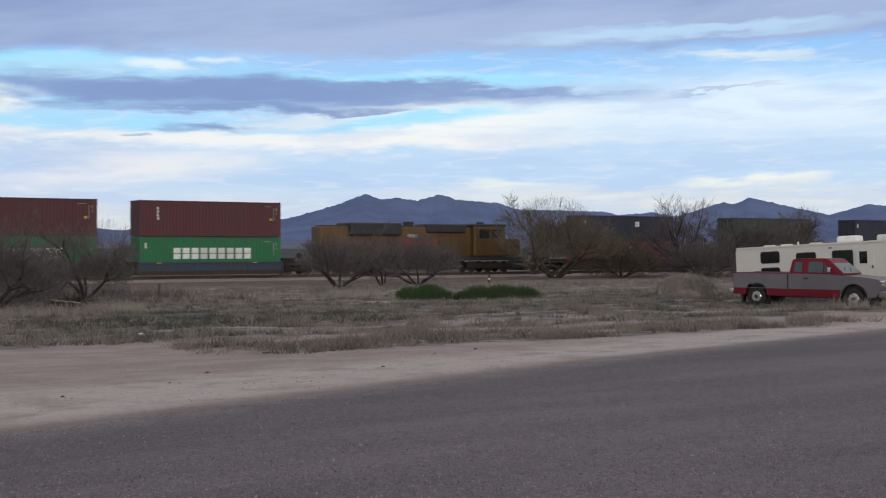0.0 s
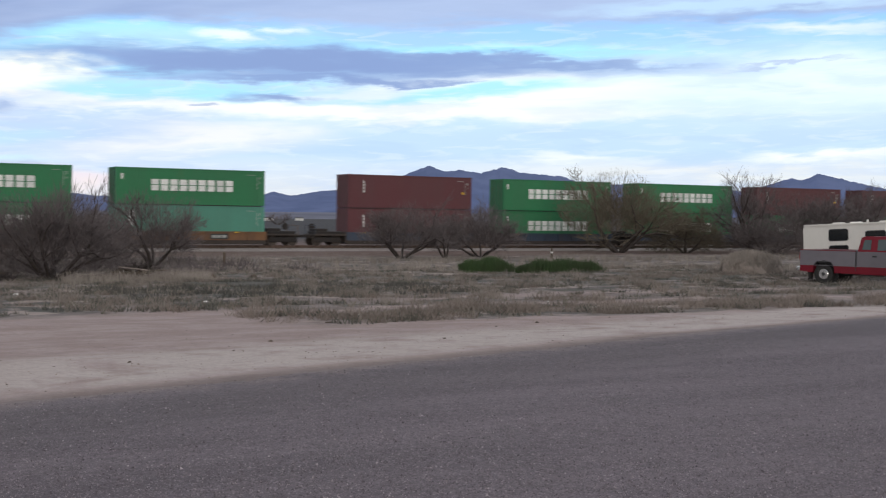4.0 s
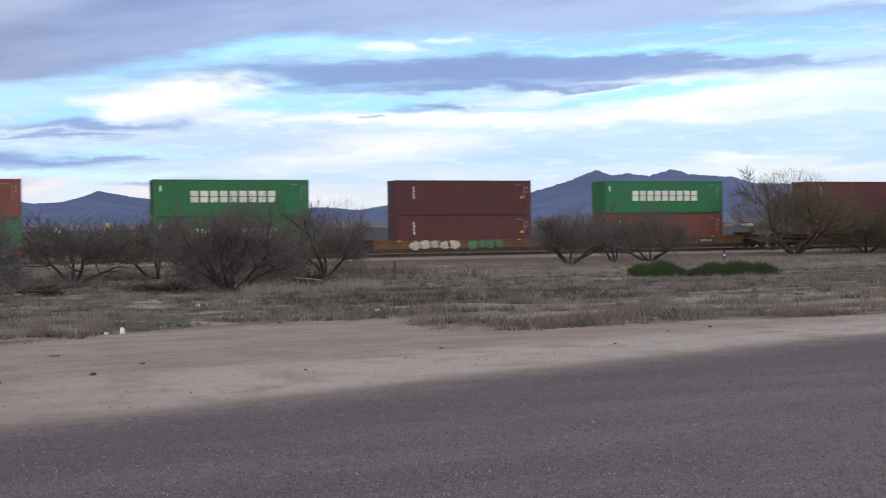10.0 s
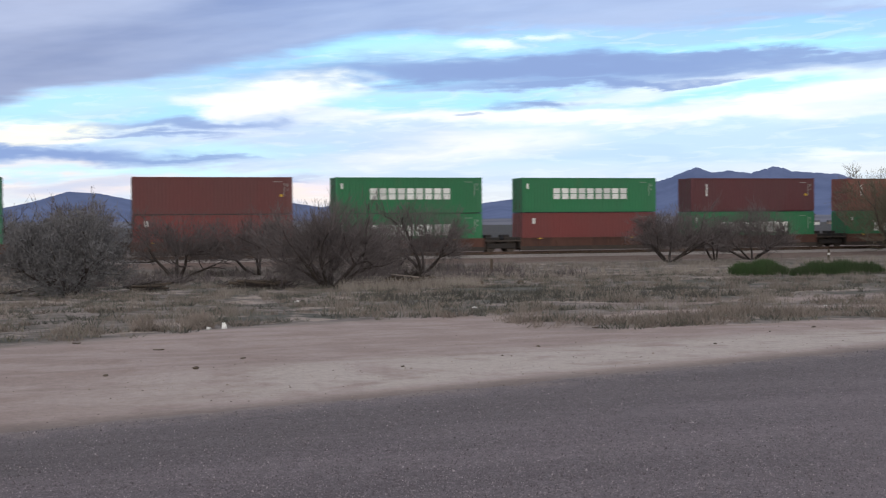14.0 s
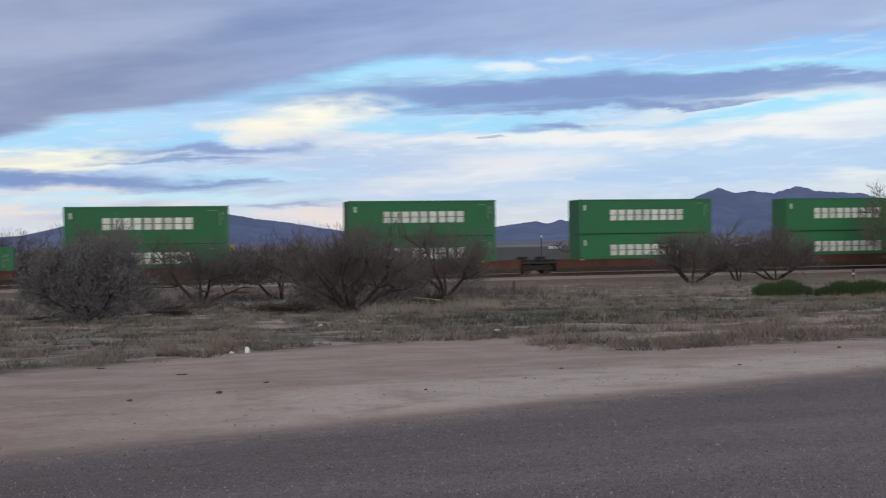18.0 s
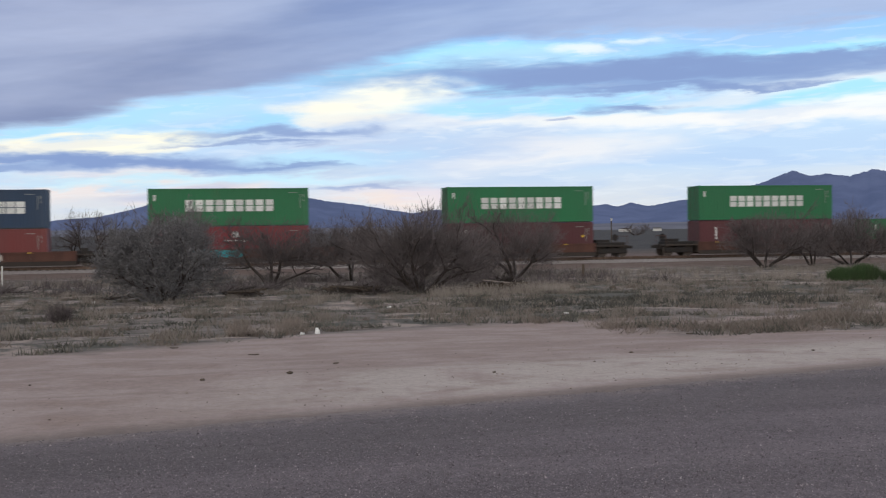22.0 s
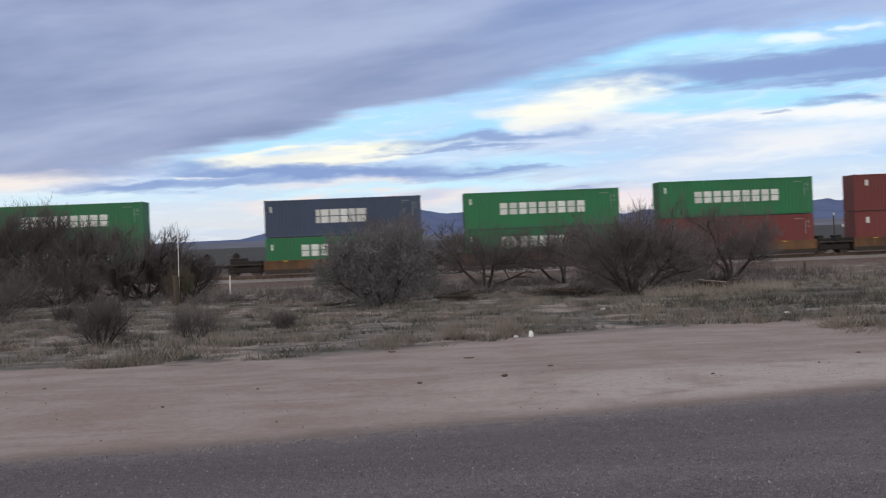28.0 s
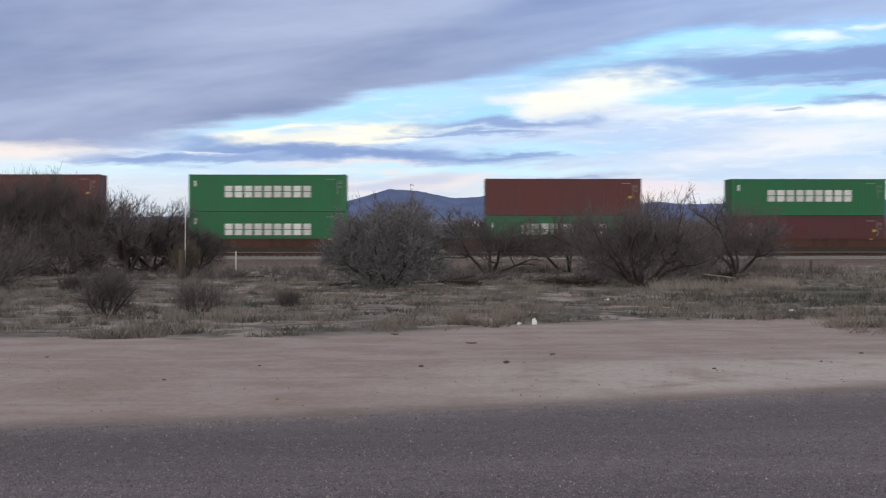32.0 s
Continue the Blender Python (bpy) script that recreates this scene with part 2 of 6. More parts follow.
M = {
    "green": paint("green_container_paint", (0.014, 0.165, 0.062)),
    "darkgreen": paint("dark_green_container_paint", (0.016, 0.046, 0.027)),
    "charcoal": paint("blue_black_container_paint", (0.012, 0.015, 0.040)),
    "teal": paint("teal_container_paint", (0.07, 0.26, 0.19)),
    "maroon": paint("maroon_container_paint", (0.094, 0.021, 0.027)),
    "red": paint("red_container_paint", (0.17, 0.032, 0.031)),
    "orange": paint("orange_red_container_paint", (0.185, 0.056, 0.043)),
    "brown": paint("red_brown_container_paint", (0.120, 0.030, 0.030)),
    "navy": paint("navy_container_paint", (0.015, 0.045, 0.100)),
    "greyblue": paint("faded_blue_container_paint", (0.038, 0.062, 0.118)),
    "brightred": paint("bright_red_container_paint", (0.20, 0.022, 0.032)),
}
CAR = {
    "yellow": material("yellow_car_paint", (0.175, 0.086, 0.036), (0.075, 0.045, 0.032), 0.7, 1.0, 18, 0.8, 0.1, rust=0.5, stretch=(1, 1, 0.4)),
    "rust": material("rust_brown_car_paint", (0.10, 0.042, 0.03), (0.05, 0.027, 0.022), 0.8, 1.0, 18, 0.7, 0.1, rust=0.4, stretch=(1, 1, 0.4)),
    "blue": material("dark_blue_car_paint", (0.035, 0.055, 0.09), (0.06, 0.05, 0.05), 0.7, 1.0, 18, 0.6, 0.1, rust=0.2, stretch=(1, 1, 0.4)),
}
letter_white = material("white_letter_paint", (0.72, 0.74, 0.72), (0.5, 0.52, 0.5), 0.6, 2.0, 20, 0.5, 0.03)
code_paint = material("faded_code_paint", (0.34, 0.36, 0.34), (0.2, 0.22, 0.2), 0.7, 2.0, 20, 0.6, 0.03)
yellow_mark = material("yellow_mark_paint", (0.65, 0.42, 0.04), None, 0.6, 4, 30, 0.4)
graffiti_teal = material("teal_spray_paint", (0.03, 0.33, 0.36), (0.02, 0.15, 0.25), 0.6, 3, 20, 0.7)
graffiti_green = material("pale_green_spray_paint", (0.10, 0.20, 0.12), (0.06, 0.12, 0.08), 0.7, 3, 20, 0.7)
# near-black steel: shade low on the cars is mixed into the colour with grime
grime_shade_steel = material("grimy_shaded_steel", (0.042, 0.034, 0.030), (0.07, 0.05, 0.04), 0.85, 2, 25, 0.7, 0.1)
graffiti_white = material("white_spray_paint", (0.5, 0.48, 0.44), (0.3, 0.2, 0.15), 0.6, 3, 20, 0.7)
black_steel = material("black_bogie_steel", (0.022, 0.02, 0.02), (0.045, 0.03, 0.022), 0.7, 4, 30, 0.6, 0.2, 0.3)
wheel_steel = material("worn_wheel_steel", (0.10, 0.085, 0.075), (0.05, 0.035, 0.03), 0.5, 6, 30, 0.6, 0.1, 0.7)
rail_steel = material("rail_steel", (0.16, 0.11, 0.085), (0.08, 0.045, 0.03), 0.45, 3, 40, 0.7, 0.1, 0.6)
tie_wood = material("weathered_tie_wood", (0.10, 0.08, 0.065), (0.06, 0.045, 0.035), 0.9, 2, 40, 0.7, 0.3)
ballast_rock = material("grey_ballast_rock", (0.30, 0.27, 0.26), (0.17, 0.14, 0.13), 0.95, 5, 22, 0.8, 0.8, grit=0.45)
bark = material("dark_mesquite_bark", (0.050, 0.039, 0.035), (0.03, 0.024, 0.022), 0.9, 6, 40, 0.7, 0.5)
twig = material("grey_brown_twigs", (0.125, 0.105, 0.106), (0.080, 0.069, 0.072), 0.9, 2, 20, 0.7, 0.2)
twig_green = material("olive_budding_twigs", (0.128, 0.108, 0.078), (0.088, 0.073, 0.058), 0.9, 1.2, 20, 0.7, 0.2)
leaf_grey = material("grey_green_leaves", (0.165, 0.160, 0.166), (0.112, 0.108, 0.113), 0.9, 1.5, 20, 0.7, 0.2)
straw = material("dry_straw_grass", (0.285, 0.252, 0.222), (0.18, 0.158, 0.142), 0.95, 0.35, 9, 0.8, 0.1)
weed = material("grey_green_weeds", (0.125, 0.122, 0.098), (0.19, 0.165, 0.13), 0.95, 0.3, 9, 0.8, 0.1)
brown_weed = material("brown_tangled_weeds", (0.26, 0.218, 0.190), (0.165, 0.138, 0.122), 0.95, 0.6, 9, 0.8, 0.1)
dark_weed = material("dark_grey_green_weeds", (0.074, 0.076, 0.066), (0.12, 0.108, 0.094), 0.95, 0.5, 9, 0.8, 0.1)
fresh = material("fresh_green_grass", (0.042, 0.080, 0.026), (0.045, 0.058, 0.028), 0.9, 1.2, 12, 0.7, 0.1)
wood_old = material("weathered_post_wood", (0.10, 0.075, 0.055), (0.05, 0.04, 0.035), 0.9, 4, 40, 0.7, 0.4, stretch=(1, 1, 0.1))
stone = material("pale_stone", (0.30, 0.25, 0.22), (0.16, 0.13, 0.115), 0.95, 3, 25, 0.7, 0.5)
paper = material("white_litter", (0.75, 0.75, 0.74), (0.55, 0.55, 0.53), 0.7, 6, 30, 0.5)
white_paint = material("white_post_paint", (0.72, 0.72, 0.70), (0.5, 0.48, 0.45), 0.6, 4, 30, 0.5)
loco_yellow = material("armour_yellow_paint", (0.120, 0.064, 0.018), (0.058, 0.036, 0.020), 0.5, 0.8, 16, 0.7, 0.05, stretch=(1, 1, 0.3))
loco_grey = material("dark_grey_loco_paint", (0.032, 0.030, 0.034), (0.022, 0.020, 0.021), 0.6, 1, 16, 0.6, 0.05)
loco_red = material("red_stripe_paint", (0.35, 0.03, 0.03), None, 0.5, 2, 16, 0.4)
truck_red = material("red_car_paint", (0.155, 0.007, 0.018), (0.11, 0.008, 0.015), 0.45, 1, 30, 0.4, 0.01, grit=0.06)
truck_grey = material("silver_grey_car_paint", (0.165, 0.155, 0.175), (0.12, 0.112, 0.128), 0.4, 1, 30, 0.4, 0.01, 0.3, grit=0.06)
chrome = material("chrome", (0.75, 0.75, 0.76), None, 0.2, 3, 30, 0.1, 0.0, 1.0)
rubber = material("black_rubber", (0.016, 0.016, 0.016), (0.04, 0.035, 0.03), 0.85, 5, 40, 0.5)
rv_white = material("cream_white_trailer_skin", (0.78, 0.76, 0.72), (0.62, 0.60, 0.56), 0.45, 0.5, 9, 0.4, 0.01, grit=0.06, stretch=(1, 1, 0.3))
dark_trim = material("dark_trim", (0.03, 0.03, 0.032), None, 0.5, 5, 30, 0.4)
lamp_clear = material("clear_lamp_plastic", (0.7, 0.7, 0.68), None, 0.15, 8, 40, 0.2)
lamp_red = material("red_lamp_plastic", (0.35, 0.02, 0.02), None, 0.2, 8, 40, 0.2)


def glass_material():
    m = bpy.data.materials.new("tinted_window_glass")
    m.use_nodes = True
    s = m.node_tree.nodes["Principled BSDF"]
    s.inputs["Base Color"].default_value = (0.012, 0.014, 0.016, 1)
    s.inputs["Roughness"].default_value = 0.05
    s.inputs["IOR"].default_value = 1.52
    return m


glass = glass_material()
truck_glass = material("pale_cab_glass", (0.055, 0.075, 0.08), (0.03, 0.042, 0.048), 0.15, 2, 20, 0.6, 0.0, grit=0.05)
for gloss in (truck_red,):
    for node in gloss.node_tree.nodes:
        if node.type == "BSDF_PRINCIPLED":
            node.inputs["Specular IOR Level"].default_value = 0.25

# ---- mesh helpers ----


def mesh_of(name, verts, faces, mat, smooth=False):
    me = bpy.data.meshes.new(name)
    me.from_pydata([tuple(v) for v in verts], [], [tuple(int(i) for i in f) for f in faces])
    me.update()
    if smooth:
        me.shade_smooth()
    me.materials.append(mat)
    return me


def part(name, bm, mat, parent, label="", smooth=False):
    """Links a bmesh or mesh as one mesh object under a thing or part."""
    if isinstance(bm, bmesh.types.BMesh):
        me = bpy.data.meshes.new(name)
        bm.to_mesh(me)
        bm.free()
        me.materials.append(mat)
        if smooth:
            me.shade_smooth()
    else:
        me = bm
    ob = new(name, me)
    ob.parent = parent
    if label:
        ob["label"] = label
    return ob


def box(bm, x0, x1, y0, y1, z0, z1, bevel=0.0):
    r = bmesh.ops.create_cube(bm, size=1.0, matrix=Matrix.LocRotScale(((x0 + x1) / 2, (y0 + y1) / 2, (z0 + z1) / 2), None, (x1 - x0, y1 - y0, z1 - z0)))
    if bevel:
        es = list({e for v in r["verts"] for e in v.link_edges})
        bmesh.ops.bevel(bm, geom=es, offset=bevel, segments=2, affect="EDGES", profile=0.5)
    return bm


def boxes(*specs, bevel=0.0):
    bm = bmesh.new()
    for s in specs:
        box(bm, *s, bevel=bevel)
    return bm


def cyl(bm, p0, p1, r0, r1=None, seg=12):
    p0, p1 = Vector(p0), Vector(p1)
    d = p1 - p0
    m = Matrix.Translation((p0 + p1) / 2) @ d.to_track_quat("Z", "Y").to_matrix().to_4x4()
    bmesh.ops.create_cone(bm, cap_ends=True, segments=seg, radius1=r0, radius2=r0 if r1 is None else r1, depth=d.length, matrix=m)
    return bm


def rod(p0, p1, r0, r1=None, seg=10):
    return cyl(bmesh.new(), p0, p1, r0, r1, seg)


def prisms(p0, p1, r0, r1, sides=3):
    """Many tapered sticks at once: arrays of ends and radii."""
    d = p1 - p0
    d = d / np.maximum(np.linalg.norm(d, axis=1), 1e-6)[:, None]
    a = np.cross(d, np.where(np.abs(d[:, 2:3]) > 0.9, np.array([[1.0, 0, 0]]), np.array([[0, 0, 1.0]])))
    a /= np.linalg.norm(a, axis=1)[:, None]
    b = np.cross(d, a)
    n, vs = len(p0), []
    for p, r in ((p0, r0), (p1, r1)):
        for k in range(sides):
            w = 2 * math.pi * k / sides
            vs.append(p + (a * math.cos(w) + b * math.sin(w)) * np.asarray(r).reshape(-1, 1))
    v = np.stack(vs, 1).reshape(-1, 3)
    base = np.arange(n)[:, None] * 2 * sides
    f = np.concatenate([base + np.array([k, (k + 1) % sides, sides + (k + 1) % sides, sides + k]) for k in range(sides)])
    return v, f


def ribbons(p0, p1, r0, r1, seed):
    """Many flat tapered blades at once, each turned its own way."""
    rng = np.random.default_rng(seed)
    d = p1 - p0
    a = np.cross(d, rng.normal(0, 1, p0.shape))
    a /= np.maximum(np.linalg.norm(a, axis=1), 1e-6)[:, None]
    u, w = a * np.asarray(r0).reshape(-1, 1), a * np.asarray(r1).reshape(-1, 1)
    v = np.stack([p0 - u, p0 + u, p1 + w, p1 - w], 1).reshape(-1, 3)
    return v, np.arange(len(v)).reshape(-1, 4)


def profile(bm, pts, y0, y1):
    """A closed outline in x, z drawn out from y0 to y1."""
    a = [bm.verts.new((x, y0, z)) for x, z in pts]
    b = [bm.verts.new((x, y1, z)) for x, z in pts]
    n = len(pts)
    bm.faces.new(a)
    bm.faces.new(b[::-1])
    for i in range(n):
        bm.faces.new((a[i], b[i], b[(i + 1) % n], a[(i + 1) % n]))
    bmesh.ops.recalc_face_normals(bm, faces=bm.faces)
    return bm


def thing(name, label, category, group="", kind=""):
    return tagged(new(name), label, category, group, kind)


# ---- the ground ----


def fall(y):
    """The land falls gently from the road to the railway."""
    if y < 14:
        return 0.0
    return -1.15 * min(1.0, (y - 14) / 46) ** 0.8


def road_edge(x):
    return 10.36 + (0.285 if x > 0 else 0.225) * x + 0.05 * math.sin(x * 1.3) + 0.02 * math.sin(x * 4.1 + 1)


def lump(x, y):
    """Small unevenness of the land away from the road."""
    far = min(1.0, max(0.0, (y - road_edge(max(-60, min(60, x))) - 0.6) / 6))
    v = noise.noise((x * 0.35, y * 0.35, 0)) * 0.06 + noise.noise((x * 1.1, y * 1.1, 5)) * 0.018
    dip = -0.17 * math.exp(-(((x - 38) / 6) ** 2 + ((y - 33) / 5) ** 2))
    return v * far * (1.0 if y < 88 else 0.3) + dip


def land(x, y):
    return fall(y) + lump(x, y)


def spaced(lo, hi, near, grow, fine_lo, fine_hi):
    v = list(np.arange(fine_lo, fine_hi, near))
    s, p = near, v[-1]
    while p < hi:
        s *= grow
        p += s
        v.append(p)
    s, p = near, v[0]
    while p > lo:
        s *= grow
        p -= s
        v.insert(0, p)
    return v


def build_ground():
    xs = spaced(-4700, 4700, 0.45, 1.22, -30, 62)
    ys = spaced(-4700, 4700, 0.40, 1.22, 9, 62)
    verts = [(x, y, land(x, y)) for y in ys for x in xs]
    n = len(xs)
    faces = [(j * n + i, j * n + i + 1, (j + 1) * n + i + 1, (j + 1) * n + i) for j in range(len(ys) - 1) for i in range(n - 1)]
    m = bpy.data.materials.new("desert_soil")
    m.use_nodes = True
    nt = Nodes(m.node_tree)
    m.node_tree.nodes.clear()
    pos = nt.add("ShaderNodeNewGeometry").outputs["Position"]
    s = nt.add("ShaderNodeSeparateXYZ", {0: pos})
    X, Y = s.outputs[0], s.outputs[1]
    big = nt.noise(pos, 0.22, 5, 0.6)
    mid = nt.noise(pos, 1.1, 5, 0.65)
    fine = nt.noise(pos, 9.0, 4, 0.7)
    grain = nt.noise(pos, 34.0, 3, 0.7)
    wave = nt.noise(nt.add("ShaderNodeMapping", {0: pos, 3: (0.6, 0.8, 1)}).outputs[0], 1.3, 4, 0.55)
    dirt = nt.mix(nt.step(wave, 0.40, 0.62), (0.310, 0.246, 0.232, 1), (0.368, 0.302, 0.292, 1))
    dirt = nt.mix(nt.math("MULTIPLY", nt.step(mid, 0.5, 0.72), 0.4), dirt, (0.275, 0.200, 0.172, 1))
    ruts = nt.noise(nt.add("ShaderNodeMapping", {0: pos, 2: (0, 0, -0.22), 3: (0.09, 2.2, 1)}).outputs[0], 1.0, 3, 0.5)
    dirt = nt.mix(nt.math("MULTIPLY", nt.step(ruts, 0.58, 0.64), 0.22), dirt, (0.20, 0.15, 0.13, 1))
    # pale dust thrown up along the asphalt
    off = nt.math("SUBTRACT", Y, nt.math("ADD", 10.36, nt.math("MAXIMUM", nt.math("MULTIPLY", X, 0.285), nt.math("MULTIPLY", X, 0.225))))
    dust = nt.math("MULTIPLY", nt.step(off, 0.15, 0.9), nt.math("SUBTRACT", 1.0, nt.step(off, 2.2, 4.2)))
    dust = nt.math("MULTIPLY", dust, nt.math("MULTIPLY", nt.step(mid, 0.30, 0.55), nt.step(X, -1.5, 3.0)))
    dirt = nt.mix(nt.math("MULTIPLY", dust, 0.85), dirt, (0.47, 0.42, 0.40, 1))
    gritty = nt.noise(nt.add("ShaderNodeMapping", {0: pos, 3: (0.6, 1.6, 1)}).outputs[0], 6.0, 5, 0.72)
    dirt = nt.mix(nt.math("MULTIPLY", nt.step(gritty, 0.65, 0.72), 0.5), dirt, (0.17, 0.13, 0.118, 1))
    shelf = nt.math("SUBTRACT", 1.0, nt.step(nt.math("ADD", off, nt.math("MULTIPLY", mid, 0.5)), 0.25, 0.85))
    dirt = nt.mix(nt.math("MULTIPLY", shelf, 0.75), dirt, (0.165, 0.138, 0.132, 1))
    grass = nt.mix(nt.step(mid, 0.38, 0.60), (0.105, 0.098, 0.092, 1), (0.285, 0.243, 0.232, 1))
    band = nt.noise(nt.add("ShaderNodeMapping", {0: pos, 3: (0.30, 0.22, 1)}).outputs[0], 0.9, 6, 0.66)
    grass = nt.mix(nt.math("MULTIPLY", nt.step(band, 0.46, 0.60), 0.75), grass, (0.072, 0.077, 0.070, 1))
    grass = nt.mix(nt.math("MULTIPLY", nt.step(fine, 0.48, 0.66), 0.65), grass, (0.088, 0.082, 0.064, 1))
    # weeds begin beyond the bare shoulder
    edge = nt.math("ADD", 21.6, nt.math("MULTIPLY", nt.math("TANH", nt.math("DIVIDE", nt.math("SUBTRACT", X, 1.0), 2.4)), 2.6))
    yy = nt.math("ADD", Y, nt.math("ADD", nt.math("MULTIPLY", nt.math("SUBTRACT", big, 0.5), 5.0), nt.math("MULTIPLY", nt.math("SUBTRACT", mid, 0.5), 3.5)))
    grass = nt.mix(nt.math("MULTIPLY", nt.step(nt.noise(nt.add("ShaderNodeMapping", {0: pos, 3: (0.6, 0.45, 1)}).outputs[0], 0.9, 6, 0.68), 0.53, 0.60), 0.75), grass, (0.38, 0.315, 0.288, 1))
    g = nt.step(nt.math("SUBTRACT", yy, edge), -0.7, 0.9)
    # a tongue of dry weeds in the bare earth further along the road
    tx = nt.math("MULTIPLY", nt.step(X, 7.0, 9.5), nt.math("SUBTRACT", 1.0, nt.step(X, 21.0, 26.0)))
    ty = nt.math("MULTIPLY", nt.step(yy, 18.8, 19.8), nt.math("SUBTRACT", 1.0, nt.step(yy, 22.5, 23.8)))
    g = nt.math("MAXIMUM", g, nt.math("MULTIPLY", tx, ty))
    # faint wheel track of bare earth behind it
    lane = nt.math("ABSOLUTE", nt.math("SUBTRACT", yy, nt.math("ADD", 27.5, nt.math("MULTIPLY", nt.math("SUBTRACT", X, 14.0), 0.10))))
    lane = nt.math("MULTIPLY", nt.math("SUBTRACT", 1.0, nt.step(lane, 0.6, 1.8)), nt.step(X, 9.0, 15.0))
    g = nt.math("MULTIPLY", g, nt.math("SUBTRACT", 1.0, nt.math("MULTIPLY", lane, 0.75)))
    col = nt.mix(g, dirt, grass)
    # bare brown strip beside the railway
    strip = nt.math("MULTIPLY", nt.step(yy, 76.0, 82.0), nt.math("SUBTRACT", 1.0, nt.step(Y, 130.0, 180.0)))
    col = nt.mix(strip, col, nt.mix(nt.step(mid, 0.4, 0.65), (0.135, 0.098, 0.088, 1), (0.19, 0.145, 0.13, 1)))
    col = nt.mix(nt.step(Y, 103.0, 160.0), col, nt.mix(nt.step(big, 0.4, 0.6), (0.048, 0.049, 0.055, 1), (0.072, 0.070, 0.072, 1)))
    dark = nt.math("ADD", 0.48, nt.math("ADD", nt.math("MULTIPLY", fine, 0.60), nt.math("MULTIPLY", grain, 0.44)))
    col = nt.mix(1.0, col, nt.add("ShaderNodeCombineColor", {0: dark, 1: dark, 2: dark}).outputs[0], "MULTIPLY")
    h = nt.math("ADD", nt.math("MULTIPLY", fine, 0.7), nt.math("MULTIPLY", grain, 0.3))
    b = nt.add("ShaderNodeBump", {"Strength": 0.6, "Distance": 0.05, "Height": h})
    sh = nt.add("ShaderNodeBsdfPrincipled", {"Base Color": col, "Roughness": 0.95, "Normal": b.outputs[0]})
    sh.inputs["Specular IOR Level"].default_value = 0.15
    nt.tree.links.new(sh.outputs[0], nt.add("ShaderNodeOutputMaterial").inputs[0])
    tagged(new("ground", mesh_of("ground", verts, faces, m, True)), "flat desert ground of pale dirt and dry weeds", "ground", kind="structure")


build_ground()


